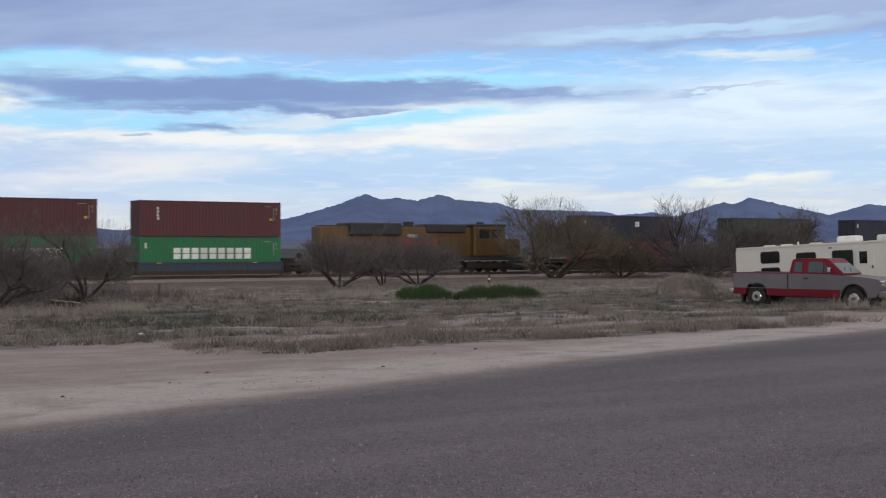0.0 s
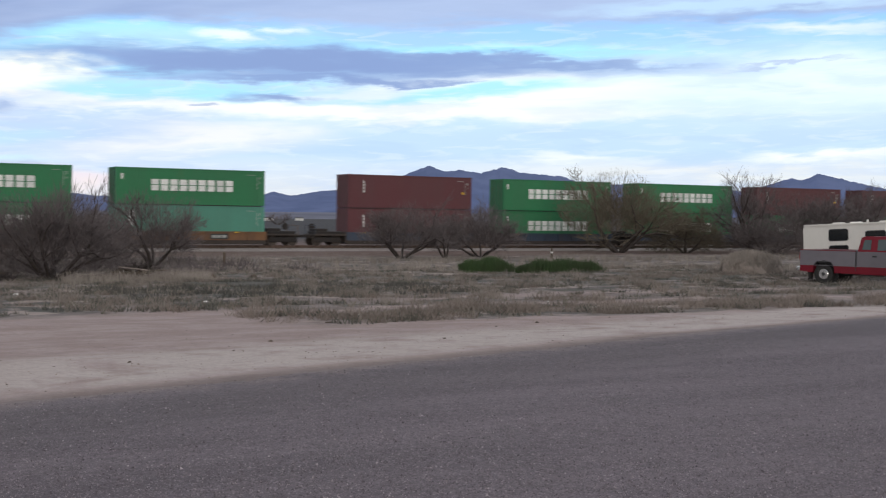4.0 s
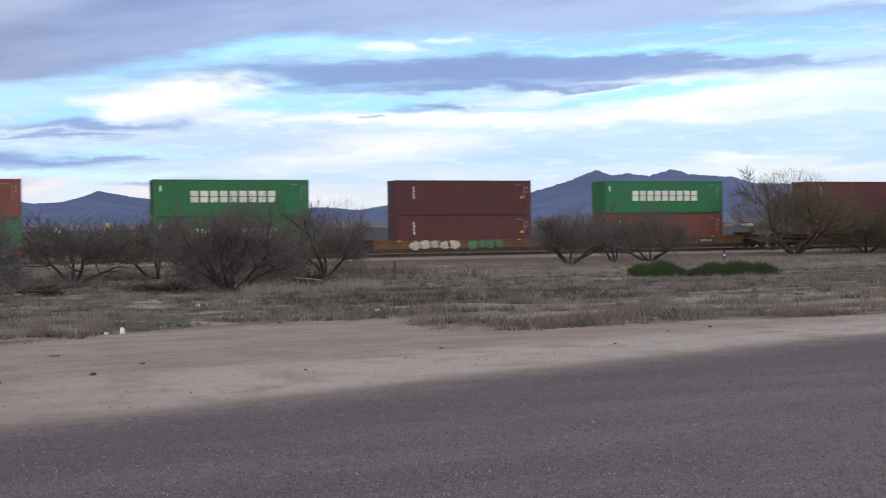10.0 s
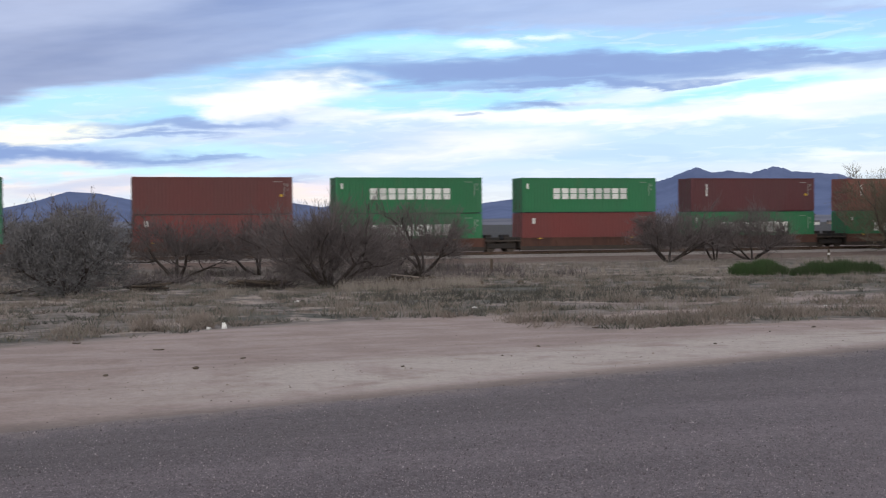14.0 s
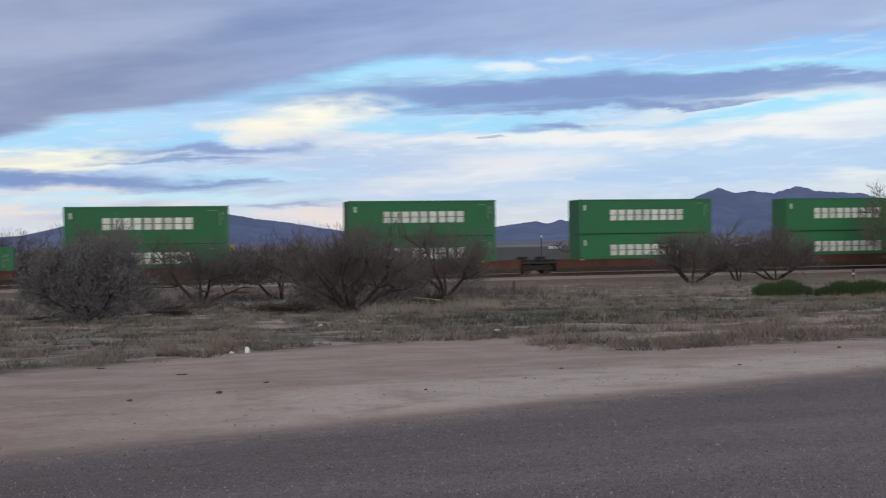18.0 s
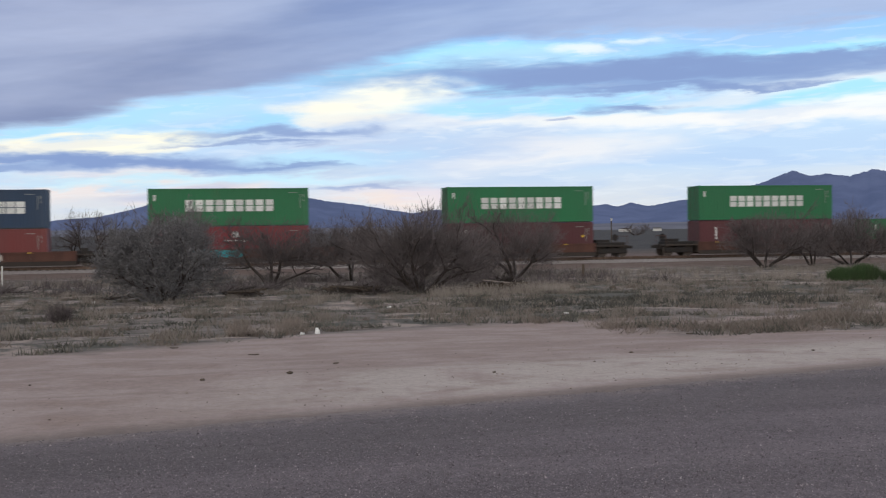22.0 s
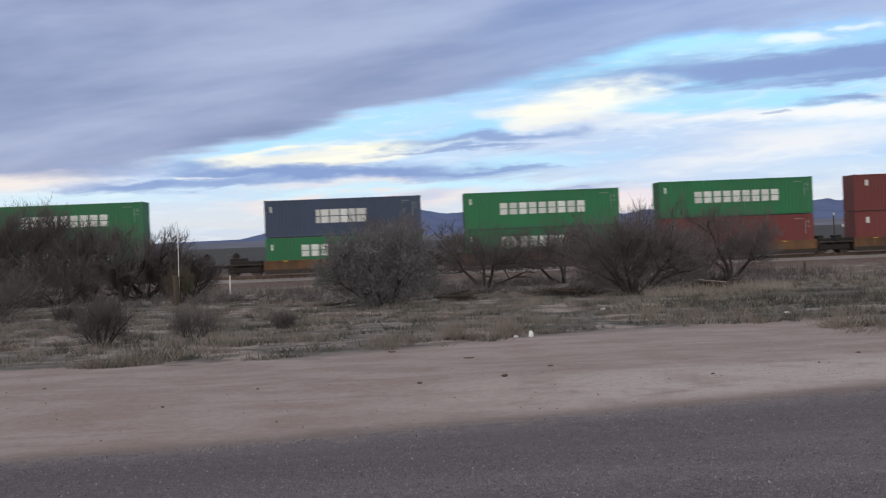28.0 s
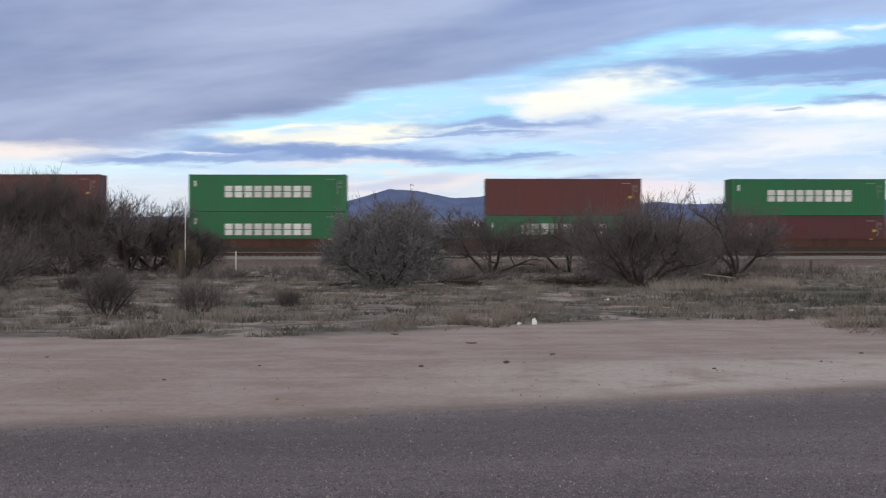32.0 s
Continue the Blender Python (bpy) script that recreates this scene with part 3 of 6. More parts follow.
def build_road():
    m = bpy.data.materials.new("worn_chip_seal_asphalt")
    m.use_nodes = True
    nt = Nodes(m.node_tree)
    m.node_tree.nodes.clear()
    pos = nt.add("ShaderNodeNewGeometry").outputs["Position"]
    big = nt.noise(nt.add("ShaderNodeMapping", {0: pos, 2: (0, 0, -0.28), 3: (0.12, 0.8, 1)}).outputs[0], 0.9, 5, 0.6)
    mid = nt.noise(pos, 2.2, 5, 0.6)
    chips = nt.add("ShaderNodeTexVoronoi", {"Vector": pos, "Scale": 105.0})
    speck = nt.noise(pos, 70.0, 3, 0.8)
    col = nt.mix(nt.step(big, 0.35, 0.68), (0.094, 0.077, 0.090, 1), (0.142, 0.117, 0.134, 1))
    col = nt.mix(nt.math("MULTIPLY", nt.step(mid, 0.5, 0.72), 0.35), col, (0.075, 0.067, 0.069, 1))
    col = nt.mix(nt.math("MULTIPLY", nt.step(chips.outputs["Color"], 0.68, 0.9), 0.55), col, (0.36, 0.315, 0.335, 1))
    patch = nt.noise(pos, 13.0, 4, 0.7)
    sp = nt.add("ShaderNodeSeparateXYZ", {0: pos})
    off = nt.math("SUBTRACT", nt.math("ADD", 10.36, nt.math("MAXIMUM", nt.math("MULTIPLY", sp.outputs[0], 0.285), nt.math("MULTIPLY", sp.outputs[0], 0.225))), sp.outputs[1])
    # soil washed over the crumbling edge, and a strip of darker seal beside it
    wash = nt.math("SUBTRACT", 1.0, nt.step(nt.math("ADD", off, nt.math("MULTIPLY", nt.math("SUBTRACT", nt.math("ADD", speck, mid), 1.0), 1.5)), -0.1, 0.5))
    lane = nt.math("MULTIPLY", nt.step(off, 0.3, 0.8), nt.math("SUBTRACT", 1.0, nt.step(off, 1.3, 2.6)))
    col = nt.mix(nt.math("MULTIPLY", lane, 0.4), col, (0.072, 0.062, 0.066, 1))
    col = nt.mix(nt.math("MULTIPLY", wash, 0.7), col, (0.24, 0.195, 0.18, 1))
    dark = nt.math("ADD", -0.35, nt.math("ADD", nt.math("MULTIPLY", speck, 1.75), nt.math("MULTIPLY", patch, 0.95)))
    col = nt.mix(1.0, col, nt.add("ShaderNodeCombineColor", {0: dark, 1: dark, 2: dark}).outputs[0], "MULTIPLY")
    h = nt.math("ADD", chips.outputs["Distance"], speck)
    b = nt.add("ShaderNodeBump", {"Strength": 0.5, "Distance": 0.01, "Height": h})
    sh = nt.add("ShaderNodeBsdfPrincipled", {"Base Color": col, "Roughness": 0.85, "Normal": b.outputs[0]})
    nt.tree.links.new(sh.outputs[0], nt.add("ShaderNodeOutputMaterial").inputs[0])
    xs = list(np.arange(-120, -30, 3.0)) + list(np.arange(-30, 60, 0.22)) + list(np.arange(60, 130, 3.0))
    verts, faces, cols = [], [], 7
    for x in xs:
        e = road_edge(max(-60, min(60, x))) + (x - max(-60, min(60, x))) * 0.15 + noise.noise((x * 1.1, 0, 3)) * 0.12 + noise.noise((x * 4.3, 0, 3)) * 0.10
        for k, off in enumerate((0.10, 0.0, -0.25, -1.0, -4.0, -9.0, -14.0)):
            y = e + off
            verts.append((x, y, (fall(y) - 0.03) if k == 0 else fall(y) + (0.008 if k == 1 else 0.02)))
    for i in range(len(xs) - 1):
        for k in range(cols - 1):
            a = i * cols + k
            faces.append((a, a + 1, a + cols + 1, a + cols))
    tagged(new("road", mesh_of("road", verts, faces, m, True)), "worn grey chip-seal asphalt road with crumbling edge", "road", kind="structure")


build_road()


def build_mountains(name, label, far, outline, depth, mat, seed):
    """A ridge as a terrain: outline gives elevations in degrees against degrees of azimuth."""
    azs = np.arange(outline[0][0], outline[-1][0], 0.12)
    pa, pe = [p[0] for p in outline], [p[1] for p in outline]
    rows, verts, faces = 9, [], []
    for j in range(rows):
        f = j / (rows - 1)
        for a in azs:
            e = np.interp(a, pa, pe)
            jag = 0.012 * noise.noise((a * 2.1, seed, 0)) + 0.022 * noise.noise((a * 5.5, seed, 1)) + 0.012 * noise.noise((a * 13.0, seed, 2))
            spur = 0.5 + 0.5 * noise.noise((a * 0.9 + f * 0.7, seed + 9, f * 1.5))
            h = (max(0.05, e + jag * (0.3 + e))) * (f ** (0.8 + 0.8 * spur)) * (1 if j == rows - 1 else 0.93)
            r = far - depth * (1 - f)
            t = radians(a)
            verts.append((r * math.sin(t), r * math.cos(t), EYE + r * math.tan(radians(h)) if f else -12.0))
    n = len(azs)
    for j in range(rows - 1):
        for i in range(n - 1):
            faces.append((j * n + i, j * n + i + 1, (j + 1) * n + i + 1, (j + 1) * n + i))
    tagged(new(name, mesh_of(name, verts, faces, mat, True)), label, "mountains", kind="structure")


# distance haze is put into the blue base colour and a faint glow
def hill_material(name, base, haze_glow):
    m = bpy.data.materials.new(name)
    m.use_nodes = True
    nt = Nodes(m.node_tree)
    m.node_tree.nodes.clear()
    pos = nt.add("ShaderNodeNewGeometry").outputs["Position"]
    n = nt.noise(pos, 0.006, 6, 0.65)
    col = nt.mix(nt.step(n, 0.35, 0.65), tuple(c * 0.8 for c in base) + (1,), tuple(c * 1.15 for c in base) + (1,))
    s = nt.add("ShaderNodeBsdfPrincipled", {"Base Color": col, "Roughness": 1.0, "Emission Color": haze_glow + (1,), "Emission Strength": 1.0})
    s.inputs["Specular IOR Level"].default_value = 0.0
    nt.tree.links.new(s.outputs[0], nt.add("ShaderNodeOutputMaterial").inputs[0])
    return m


build_mountains("backdrop_mountains", "mountain range on the horizon with blue haze in its colour", 4300,
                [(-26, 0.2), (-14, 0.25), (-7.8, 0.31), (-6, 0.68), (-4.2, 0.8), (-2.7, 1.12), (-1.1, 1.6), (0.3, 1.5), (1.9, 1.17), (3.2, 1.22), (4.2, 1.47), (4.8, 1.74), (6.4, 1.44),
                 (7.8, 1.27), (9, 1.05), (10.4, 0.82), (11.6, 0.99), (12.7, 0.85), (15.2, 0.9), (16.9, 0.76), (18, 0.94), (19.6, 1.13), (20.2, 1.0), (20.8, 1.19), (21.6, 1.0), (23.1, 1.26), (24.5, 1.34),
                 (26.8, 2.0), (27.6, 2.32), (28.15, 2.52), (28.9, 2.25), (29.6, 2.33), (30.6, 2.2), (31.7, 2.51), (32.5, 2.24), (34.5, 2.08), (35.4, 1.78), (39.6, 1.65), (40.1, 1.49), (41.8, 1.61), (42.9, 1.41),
                 (45, 2.07), (45.5, 1.96), (46.2, 2.28), (47.7, 1.9), (49.7, 1.44), (51.4, 1.92), (55, 1.4), (62, 0.8)], 900, hill_material("painted_haze_rock", (0.085, 0.095, 0.14), (0.036, 0.056, 0.125)), 1)
build_mountains("backdrop_foothills", "low foothills and brush on the plain with grey-blue haze in their colour", 2300,
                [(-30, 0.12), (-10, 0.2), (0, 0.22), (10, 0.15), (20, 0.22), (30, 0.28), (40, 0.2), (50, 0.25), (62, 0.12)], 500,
                hill_material("painted_haze_brush", (0.13, 0.13, 0.145), (0.03, 0.036, 0.06)), 5)


def build_track():
    v, f = [], []
    xs = np.arange(-400, 520, 1.0)
    prof = ((90.9, -1.2), (92.0, -1.08), (93.2, -0.975), (95.0, -0.965), (96.8, -0.975), (98.2, -1.1), (99.2, -1.2))
    for x in xs:
        for y, z in prof:
            v.append((x, y + noise.noise((x * 0.7, y, 0)) * 0.22, z + noise.noise((x * 1.9, y * 2, 7)) * 0.035))
    n = len(prof)
    for i in range(len(xs) - 1):
        for k in range(n - 1):
            f.append((i * n + k, (i + 1) * n + k, (i + 1) * n + k + 1, i * n + k + 1))
    tagged(new("ballast", mesh_of("ballast", v, f, ballast_rock, True)), "grey crushed-rock ballast bed under the railway", "ballast", kind="structure")
    ties = thing("railway_ties", "dark weathered wooden railway ties in ballast", "railway tie", kind="stuff")
    bm = bmesh.new()
    for x in np.arange(-80, 190, 0.53):
        box(bm, x - 0.11, x + 0.11, 93.7, 96.3, -1.05, -0.925)
    part("tie", bm, tie_wood, ties)
    for y in (94.28, 95.72):
        bm = boxes((-400, 520, y - 0.07, y + 0.07, -0.935, -0.915), (-400, 520, y - 0.012, y + 0.012, -0.915, -0.80), (-400, 520, y - 0.036, y + 0.036, -0.81, -0.765))
        rail = part("rail", bm, rail_steel, None)
        tagged(rail, "long rusty steel rail with a worn shiny head", "rail", kind="structure")


build_track()

# ---- the train ----
RAIL, TRACK_Y = -0.765, 95.0
LENGTH, WIDTH, TALL, LOW = 12.192, 2.438, 2.896, 2.591
FLOOR = RAIL + 0.33
MOVING = []                    # things that travel with the train: thing, x at the start, y, z


def corrugated(length, height, y, out, material_used, name):
    """A trapezoid-corrugated side sheet; out is the way it faces."""
    pitch, deep = 0.278, 0.036
    v, f, x, k = [], [], -length / 2 + 0.16, 0
    pts = []
    while x < length / 2 - 0.16 - pitch:
        pts += [(x, 0.0), (x + 0.070, 0.0), (x + 0.139, -deep), (x + 0.209, -deep)]
        x += pitch
    pts.append((length / 2 - 0.16, 0.0))
    for px, d in pts:
        v += [(px, y + out * d, 0.16), (px, y + out * d, height - 0.11)]
    for i in range(len(pts) - 1):
        f.append((2 * i, 2 * i + 2, 2 * i + 3, 2 * i + 1) if out < 0 else (2 * i, 2 * i + 1, 2 * i + 3, 2 * i + 2))
    return mesh_of(name, v, f, material_used)


def build_container(mat, label, height, length=LENGTH, word=None, marks=True):
    """A shipping container: its origin is the middle of its floor."""
    c = thing("shipping_container", label, "shipping container", "containers on the train")
    h, w, l = height, WIDTH / 2, length / 2
    # dark slab added to fill the gap between stacked boxes with shade
    part("underframe", boxes((-l + 0.2, l - 0.2, -w + 0.10, w - 0.10, -0.05, 0.03)), dark_trim, c)
    for out in (-1, 1):
        part("side_panel", corrugated(length, h, out * (w - 0.015), out, mat, "side_panel"), mat, c)
    part("roof", boxes((-l + 0.08, l - 0.08, -w + 0.03, w - 0.03, h - 0.06, h - 0.02)), mat, c)
    part("floor", boxes((-l + 0.05, l - 0.05, -w + 0.05, w - 0.05, 0.03, 0.15)), dark_trim, c)
    for sx in (-1, 1):
        for sy in (-1, 1):
            part("corner_post", boxes((sx * l - (0.16 if sx > 0 else 0), sx * l + (0 if sx > 0 else 0.16), sy * w - (0.14 if sy > 0 else 0), sy * w + (0 if sy > 0 else 0.14), 0.11, h - 0.11), bevel=0.012), mat, c)
            for z in (0.0, h - 0.118):
                part("corner_casting", boxes((sx * l - (0.178 if sx > 0 else -0.006), sx * l + (0.006 if sx > 0 else 0.178), sy * w - (0.162 if sy > 0 else -0.006), sy * w + (0.006 if sy > 0 else 0.162), z, z + 0.118), bevel=0.01), mat, c)
    for sy in (-1, 1):
        part("top_rail", boxes((-l + 0.16, l - 0.16, sy * w - (0.06 if sy > 0 else 0), sy * w + (0 if sy > 0 else 0.06), h - 0.11, h - 0.025)), mat, c)
        part("bottom_rail", boxes((-l + 0.16, l - 0.16, sy * w - (0.05 if sy > 0 else 0), sy * w + (0 if sy > 0 else 0.05), 0.02, 0.16)), mat, c)
    for sx in (-1, 1):
        for z0, z1, nm in ((h - 0.12, h - 0.02, "end_header"), (0.02, 0.15, "end_sill")):
            part(nm, boxes((sx * l - (0.05 if sx > 0 else 0), sx * l + (0 if sx > 0 else 0.05), -w + 0.14, w - 0.14, z0, z1)), mat, c)
    part("end_wall", boxes((l - 0.09, l - 0.05, -w + 0.14, w - 0.14, 0.15, h - 0.12)), mat, c)
    for sy in (-1, 1):
        leaf = part("door", boxes((-l + 0.02, -l + 0.06, min(sy * 0.01, sy * (w - 0.15)), max(sy * 0.01, sy * (w - 0.15)), 0.15, h - 0.12), bevel=0.01), mat, c)
        bm = bmesh.new()
        for yy in (0.32, 0.78):
            cyl(bm, (-l, sy * yy, 0.1), (-l, sy * yy, h - 0.1), 0.018, seg=6)
        part("lock_rod", bm, wheel_steel, leaf)
    if marks:
        part("code_mark", boxes((l - 0.66, l - 0.62, -w - 0.004, -w + 0.02, h - 1.55, h - 0.5), (l - 0.44, l - 0.38, -w - 0.004, -w + 0.02, h - 0.75, h - 0.5), (l - 0.44, l - 0.38, -w - 0.004, -w + 0.02, h - 1.05, h - 0.9)), code_paint, c, "small white code mark")
        part("code_mark", boxes((l - 1.5, l - 0.85, -w - 0.004, -w + 0.02, h - 0.40, h - 0.36)), code_paint, c, "small white code mark")
        if word:
            part("plate", boxes((-l + 0.42, -l + 0.58, -w - 0.004, -w + 0.02, h - 0.95, h - 0.5)), letter_white, c, "small white plate")
    if word:
        x, z0, size, cells, gap = word
        for wide in cells:
            if wide > 0:
                part("letter_block", letter_cell(wide, size), letter_white, c, "white block of painted lettering").location = (x, -w - 0.002, z0)
            x += abs(wide) + gap
    return c


def letter_cell(wide, size):
    """A plain painted block in two equal bars."""
    return boxes((0, wide, -0.004, 0.012, 0, size * 0.47), (0, wide, -0.004, 0.012, size * 0.53, size))


NINE = (-3.30, 1.10, 0.90, (0.58,) * 9, 0.18)
LONG = (-3.95, 1.08, 0.90, (0.5, 0.5, 0.62, 0.62, 0.62, -0.3, 0.5, 0.62, 0.25, 0.5, 0.5, 0.5, 0.25, 0.62, 0.62), 0.07)
SIX = (-2.1, 1.0, 1.05, (0.3, 0.6, 0.72, 0.55, 0.5, 0.75), 0.1)
ODDS = {
    "green": ("green corrugated steel container with large white block lettering", NINE),
    "darkgreen": ("dark green corrugated steel container", None),
    "charcoal": ("blue-black corrugated steel container with a small white emblem", (0.9, 1.5, 0.5, (0.24, 0.24), 0.05)),
    "teal": ("faded teal corrugated steel container", None),
    "maroon": ("dull maroon corrugated steel container", None),
    "red": ("weathered red corrugated steel container", None),
    "orange": ("orange-red corrugated steel container", None),
    "brown": ("red-brown corrugated steel container", None),
    "navy": ("navy blue corrugated steel container", None),
    "navylong": ("navy blue steel container with a long white word", LONG),
    "navysix": ("navy blue steel container with a large white word", SIX),
    "greyblue": ("faded grey-blue steel container with a large white word", SIX),
    "brightred": ("bright red corrugated steel container with a white emblem", None),
}
MADE = {}


def container(kind, height, x, z, length=LENGTH):
    key = (kind, height, length)
    y = TRACK_Y
    if key in MADE:
        ob = copy_thing(MADE[key], pose(x, y, z))
    else:
        label, word = ODDS[kind]
        mat = M["navy" if kind.startswith("navy") else kind]
        if kind in ("maroon", "brown", "orange", "red", "brightred", "teal"):
            ob = build_container(mat, label, height, length, None)
            w = -WIDTH / 2
            bm = bmesh.new()
            if kind == "teal":
                box(bm, -length / 2 + 1.0, -length / 2 + 1.5, w - 0.004, w + 0.02, 1.3, 2.5)
            elif kind == "brightred":
                cyl(bm, (0.45, w - 0.004, 1.95), (0.45, w + 0.02, 1.95), 0.27, seg=20)
                for k in range(7):
                    box(bm, -0.4 + k * 0.25, -0.22 + k * 0.25, w - 0.004, w + 0.02, 1.42, 1.54)
            elif kind == "red":
                box(bm, -length / 2 + 0.9, -length / 2 + 1.15, w - 0.004, w + 0.02, height - 0.9, height - 0.45)
            elif kind != "brown":
                for k in range(4):
                    box(bm, -length / 2 + 1.42 + 0.02 * (k % 2), -length / 2 + 1.55 + 0.03 * (k % 2), w - 0.004, w + 0.02, height - 0.76 - k * 0.27, height - 0.55 - k * 0.27)
            if len(bm.verts):
                part("emblem", bm, letter_white, ob, "white painted emblem")
            if kind in ("maroon", "brown"):
                part("warning_label", boxes((length / 2 - 1.0, length / 2 - 0.78, w - 0.004, w + 0.02, 1.35, 1.53)), yellow_mark, ob, "yellow warning label")
        else:
            ob = build_container(mat, label, height, length, word)
        MADE[key] = ob
        ob.matrix_basis = pose(x, y, z)
    MOVING.append((ob, x, y, z))
    return ob


def build_bogie(name, parent, x):
    b = part(name, boxes((x - 1.25, x + 1.25, -1.02, -0.86, 0.30, 0.72), (x - 1.25, x + 1.25, 0.86, 1.02, 0.30, 0.72), (x - 0.25, x + 0.25, -1.0, 1.0, 0.35, 0.8), bevel=0.04), black_steel, parent, "black steel bogie")
    for wx in (-0.89, 0.89):
        for s in (-1, 1):
            bm = cyl(bmesh.new(), (x + wx, s * 0.68, 0.455), (x + wx, s * 0.80, 0.455), 0.455, seg=24)
            cyl(bm, (x + wx, s * 0.80, 0.455), (x + wx, s * 0.98, 0.455), 0.13, seg=12)
            part("wheel", bm, wheel_steel, b, "worn steel wheel")
    return b


def mesh_from(bm, mat):
    me = bpy.data.meshes.new("piece")
    bm.to_mesh(me)
    bm.free()
    me.materials.append(mat)
    return me


def build_well(colour, well, front, rear, label):
    """A well car: front and rear are the lengths of deck past the well; its origin lies on the rail under the well's middle."""
    mat = CAR[colour]
    car = thing("well_car", label, "railway car", "well cars of the train")
    h = well / 2
    for s in (-1, 1):
        y0 = s * 1.30
        bm = boxes((-h, h, min(y0, y0 + s * 0.05), max(y0, y0 + s * 0.05), 0.46, 1.10), (-h, h, y0 - 0.06 if s > 0 else y0 - 0.12, y0 + 0.12 if s > 0 else y0 + 0.06, 1.06, 1.17))
        sill = part("side_sill", bm, mat, car)
        # below the sill plate, shade and grime are both put into the dark colour
        part("lower_chord", boxes((-h, h, y0 - 0.14 if s > 0 else y0 - 0.02, y0 + 0.02 if s > 0 else y0 + 0.14, 0.12, 0.46)), grime_shade_steel, sill, "grimy lower chord with shade in its colour")
        n = int(well / 1.5)
        rib = mesh_from(boxes((-0.05, 0.05, min(y0 + s * 0.05, y0 + s * 0.12), max(y0 + s * 0.05, y0 + s * 0.12), 0.48, 1.06)), mat)
        for k in range(n + 1):
            part("stiffener", rib, mat, sill).location.x = -h + 0.1 + k * (well - 0.2) / n
        strip = mesh_from(boxes((-0.25, 0.10, y0 + s * 0.121 - 0.004, y0 + s * 0.121 + 0.004, 1.08, 1.14)), yellow_mark)
        for k in (-0.36, 0.3):
            part("reflector", strip, yellow_mark, sill, "yellow reflective strip").location.x = k * well
    part("well_floor", boxes((-h, h, -1.28, 1.28, 0.27, 0.325)), mat, car)
    for s, deck in ((1, front), (-1, rear)):
        a, b = sorted((s * h, s * (h + deck)))
        end = part("end_deck", boxes((a, b, -1.25, 1.25, 0.86, 0.98), (a, b, -0.35, 0.35, 0.62, 0.86), (s * h - 0.06, s * h + 0.06, -1.30, 1.30, 0.30, 1.22), bevel=0.02), grime_shade_steel, car, "dark end deck")
        c0, c1 = sorted((s * (h + 0.25), s * (h + deck - 0.2)))
        part("brake_gear", boxes((c0, c1, -1.0, 0.9, 0.98, 1.22), (c0, (c0 + c1) / 2, -0.7, 0.5, 1.22, 1.45), bevel=0.03), black_steel, end, "dark brake cylinders and hoses")
        bm = bmesh.new()
        if deck > 2.2:
            e = s * (h + deck)
            for yy in (-1.15, 1.15):
                cyl(bm, (e - s * 0.1, yy, 0.95), (e - s * 0.1, yy, 1.75), 0.022, seg=6)
            cyl(bm, (e - s * 0.1, -1.15, 1.72), (e - s * 0.1, 1.15, 1.72), 0.022, seg=6)
            cyl(bm, (e - s * 0.5, 0.7, 1.0), (e - s * 0.5, 0.7, 1.65), 0.02, seg=6)
            part("grab_rail", bm, mat, end)
            part("coupler", boxes((min(e, e + s * 0.75), max(e, e + s * 0.75), -0.12, 0.12, 0.68, 0.92), bevel=0.03), black_steel, end)
            part("brake_wheel", cyl(bmesh.new(), (e - s * 0.5, 0.62, 1.6), (e - s * 0.5, 0.66, 1.6), 0.28, seg=16), black_steel, end)
    return car


WELLS = {}


def well_car(colour, x, well, front, rear, bogie_front):
    key = (colour, well, front, rear, bogie_front)
    m = pose(x, TRACK_Y, RAIL)
    if key in WELLS:
        car = copy_thing(WELLS[key], m)
    else:
        words = {"yellow": "yellow-orange", "rust": "rusty red-brown", "blue": "dark blue-grey"}[colour]
        car = build_well(colour, well, front, rear, words + " intermodal well car on steel rails")
        if bogie_front:
            build_bogie("bogie", car, well / 2 + min(front, 1.6))
        build_bogie("bogie", car, -well / 2 - (min(rear, 1.6)))
        WELLS[key] = car
        car.matrix_basis = m
    MOVING.append((car, x, TRACK_Y, RAIL))
    return car


def stack(b, upper, lower, low=False, length=LENGTH):
    """Two boxes in a well; b is the x of their rear end at the start; low 1 has a low box below, 2 two low boxes."""
    x, h = b + length / 2, LOW if low else TALL
    if lower:
        container(lower, h, x, FLOOR, length)
    if upper:
        container(upper, LOW if low == 2 else TALL, x, FLOOR + h + 0.045, length)


def spray(car, mat, x, z, count, size, seed, label):
    """Sprayed shapes on the near sill, plain rounded blots."""
    rng = random.Random(seed)
    for k in range(count):
        bm = bmesh.new()
        w, h = size * rng.uniform(1.0, 1.3), rng.uniform(0.6, 0.74)
        n = 9
        pts = [(w / 2 * math.cos(a) * rng.uniform(0.85, 1.15), h / 2 * math.sin(a) * rng.uniform(0.85, 1.15)) for a in (2 * math.pi * i / n for i in range(n))]
        profile(bm, pts, -0.004, 0.004)
        part("graffiti", bm, mat, car, label).location = (x + k * size * 0.92, -1.425, z + rng.uniform(-0.05, 0.05))


def logo_bar(car, x):
    part("logo_board", boxes((x - 0.75, x + 0.75, -1.428, -1.42, 0.56, 0.98)), dark_trim, car, "dark board with pale bars")
    for k in range(3):
        part("logo_bar", boxes((x - 0.6 + k * 0.42, x - 0.28 + k * 0.42, -1.434, -1.428, 0.66, 0.88)), code_paint, car)


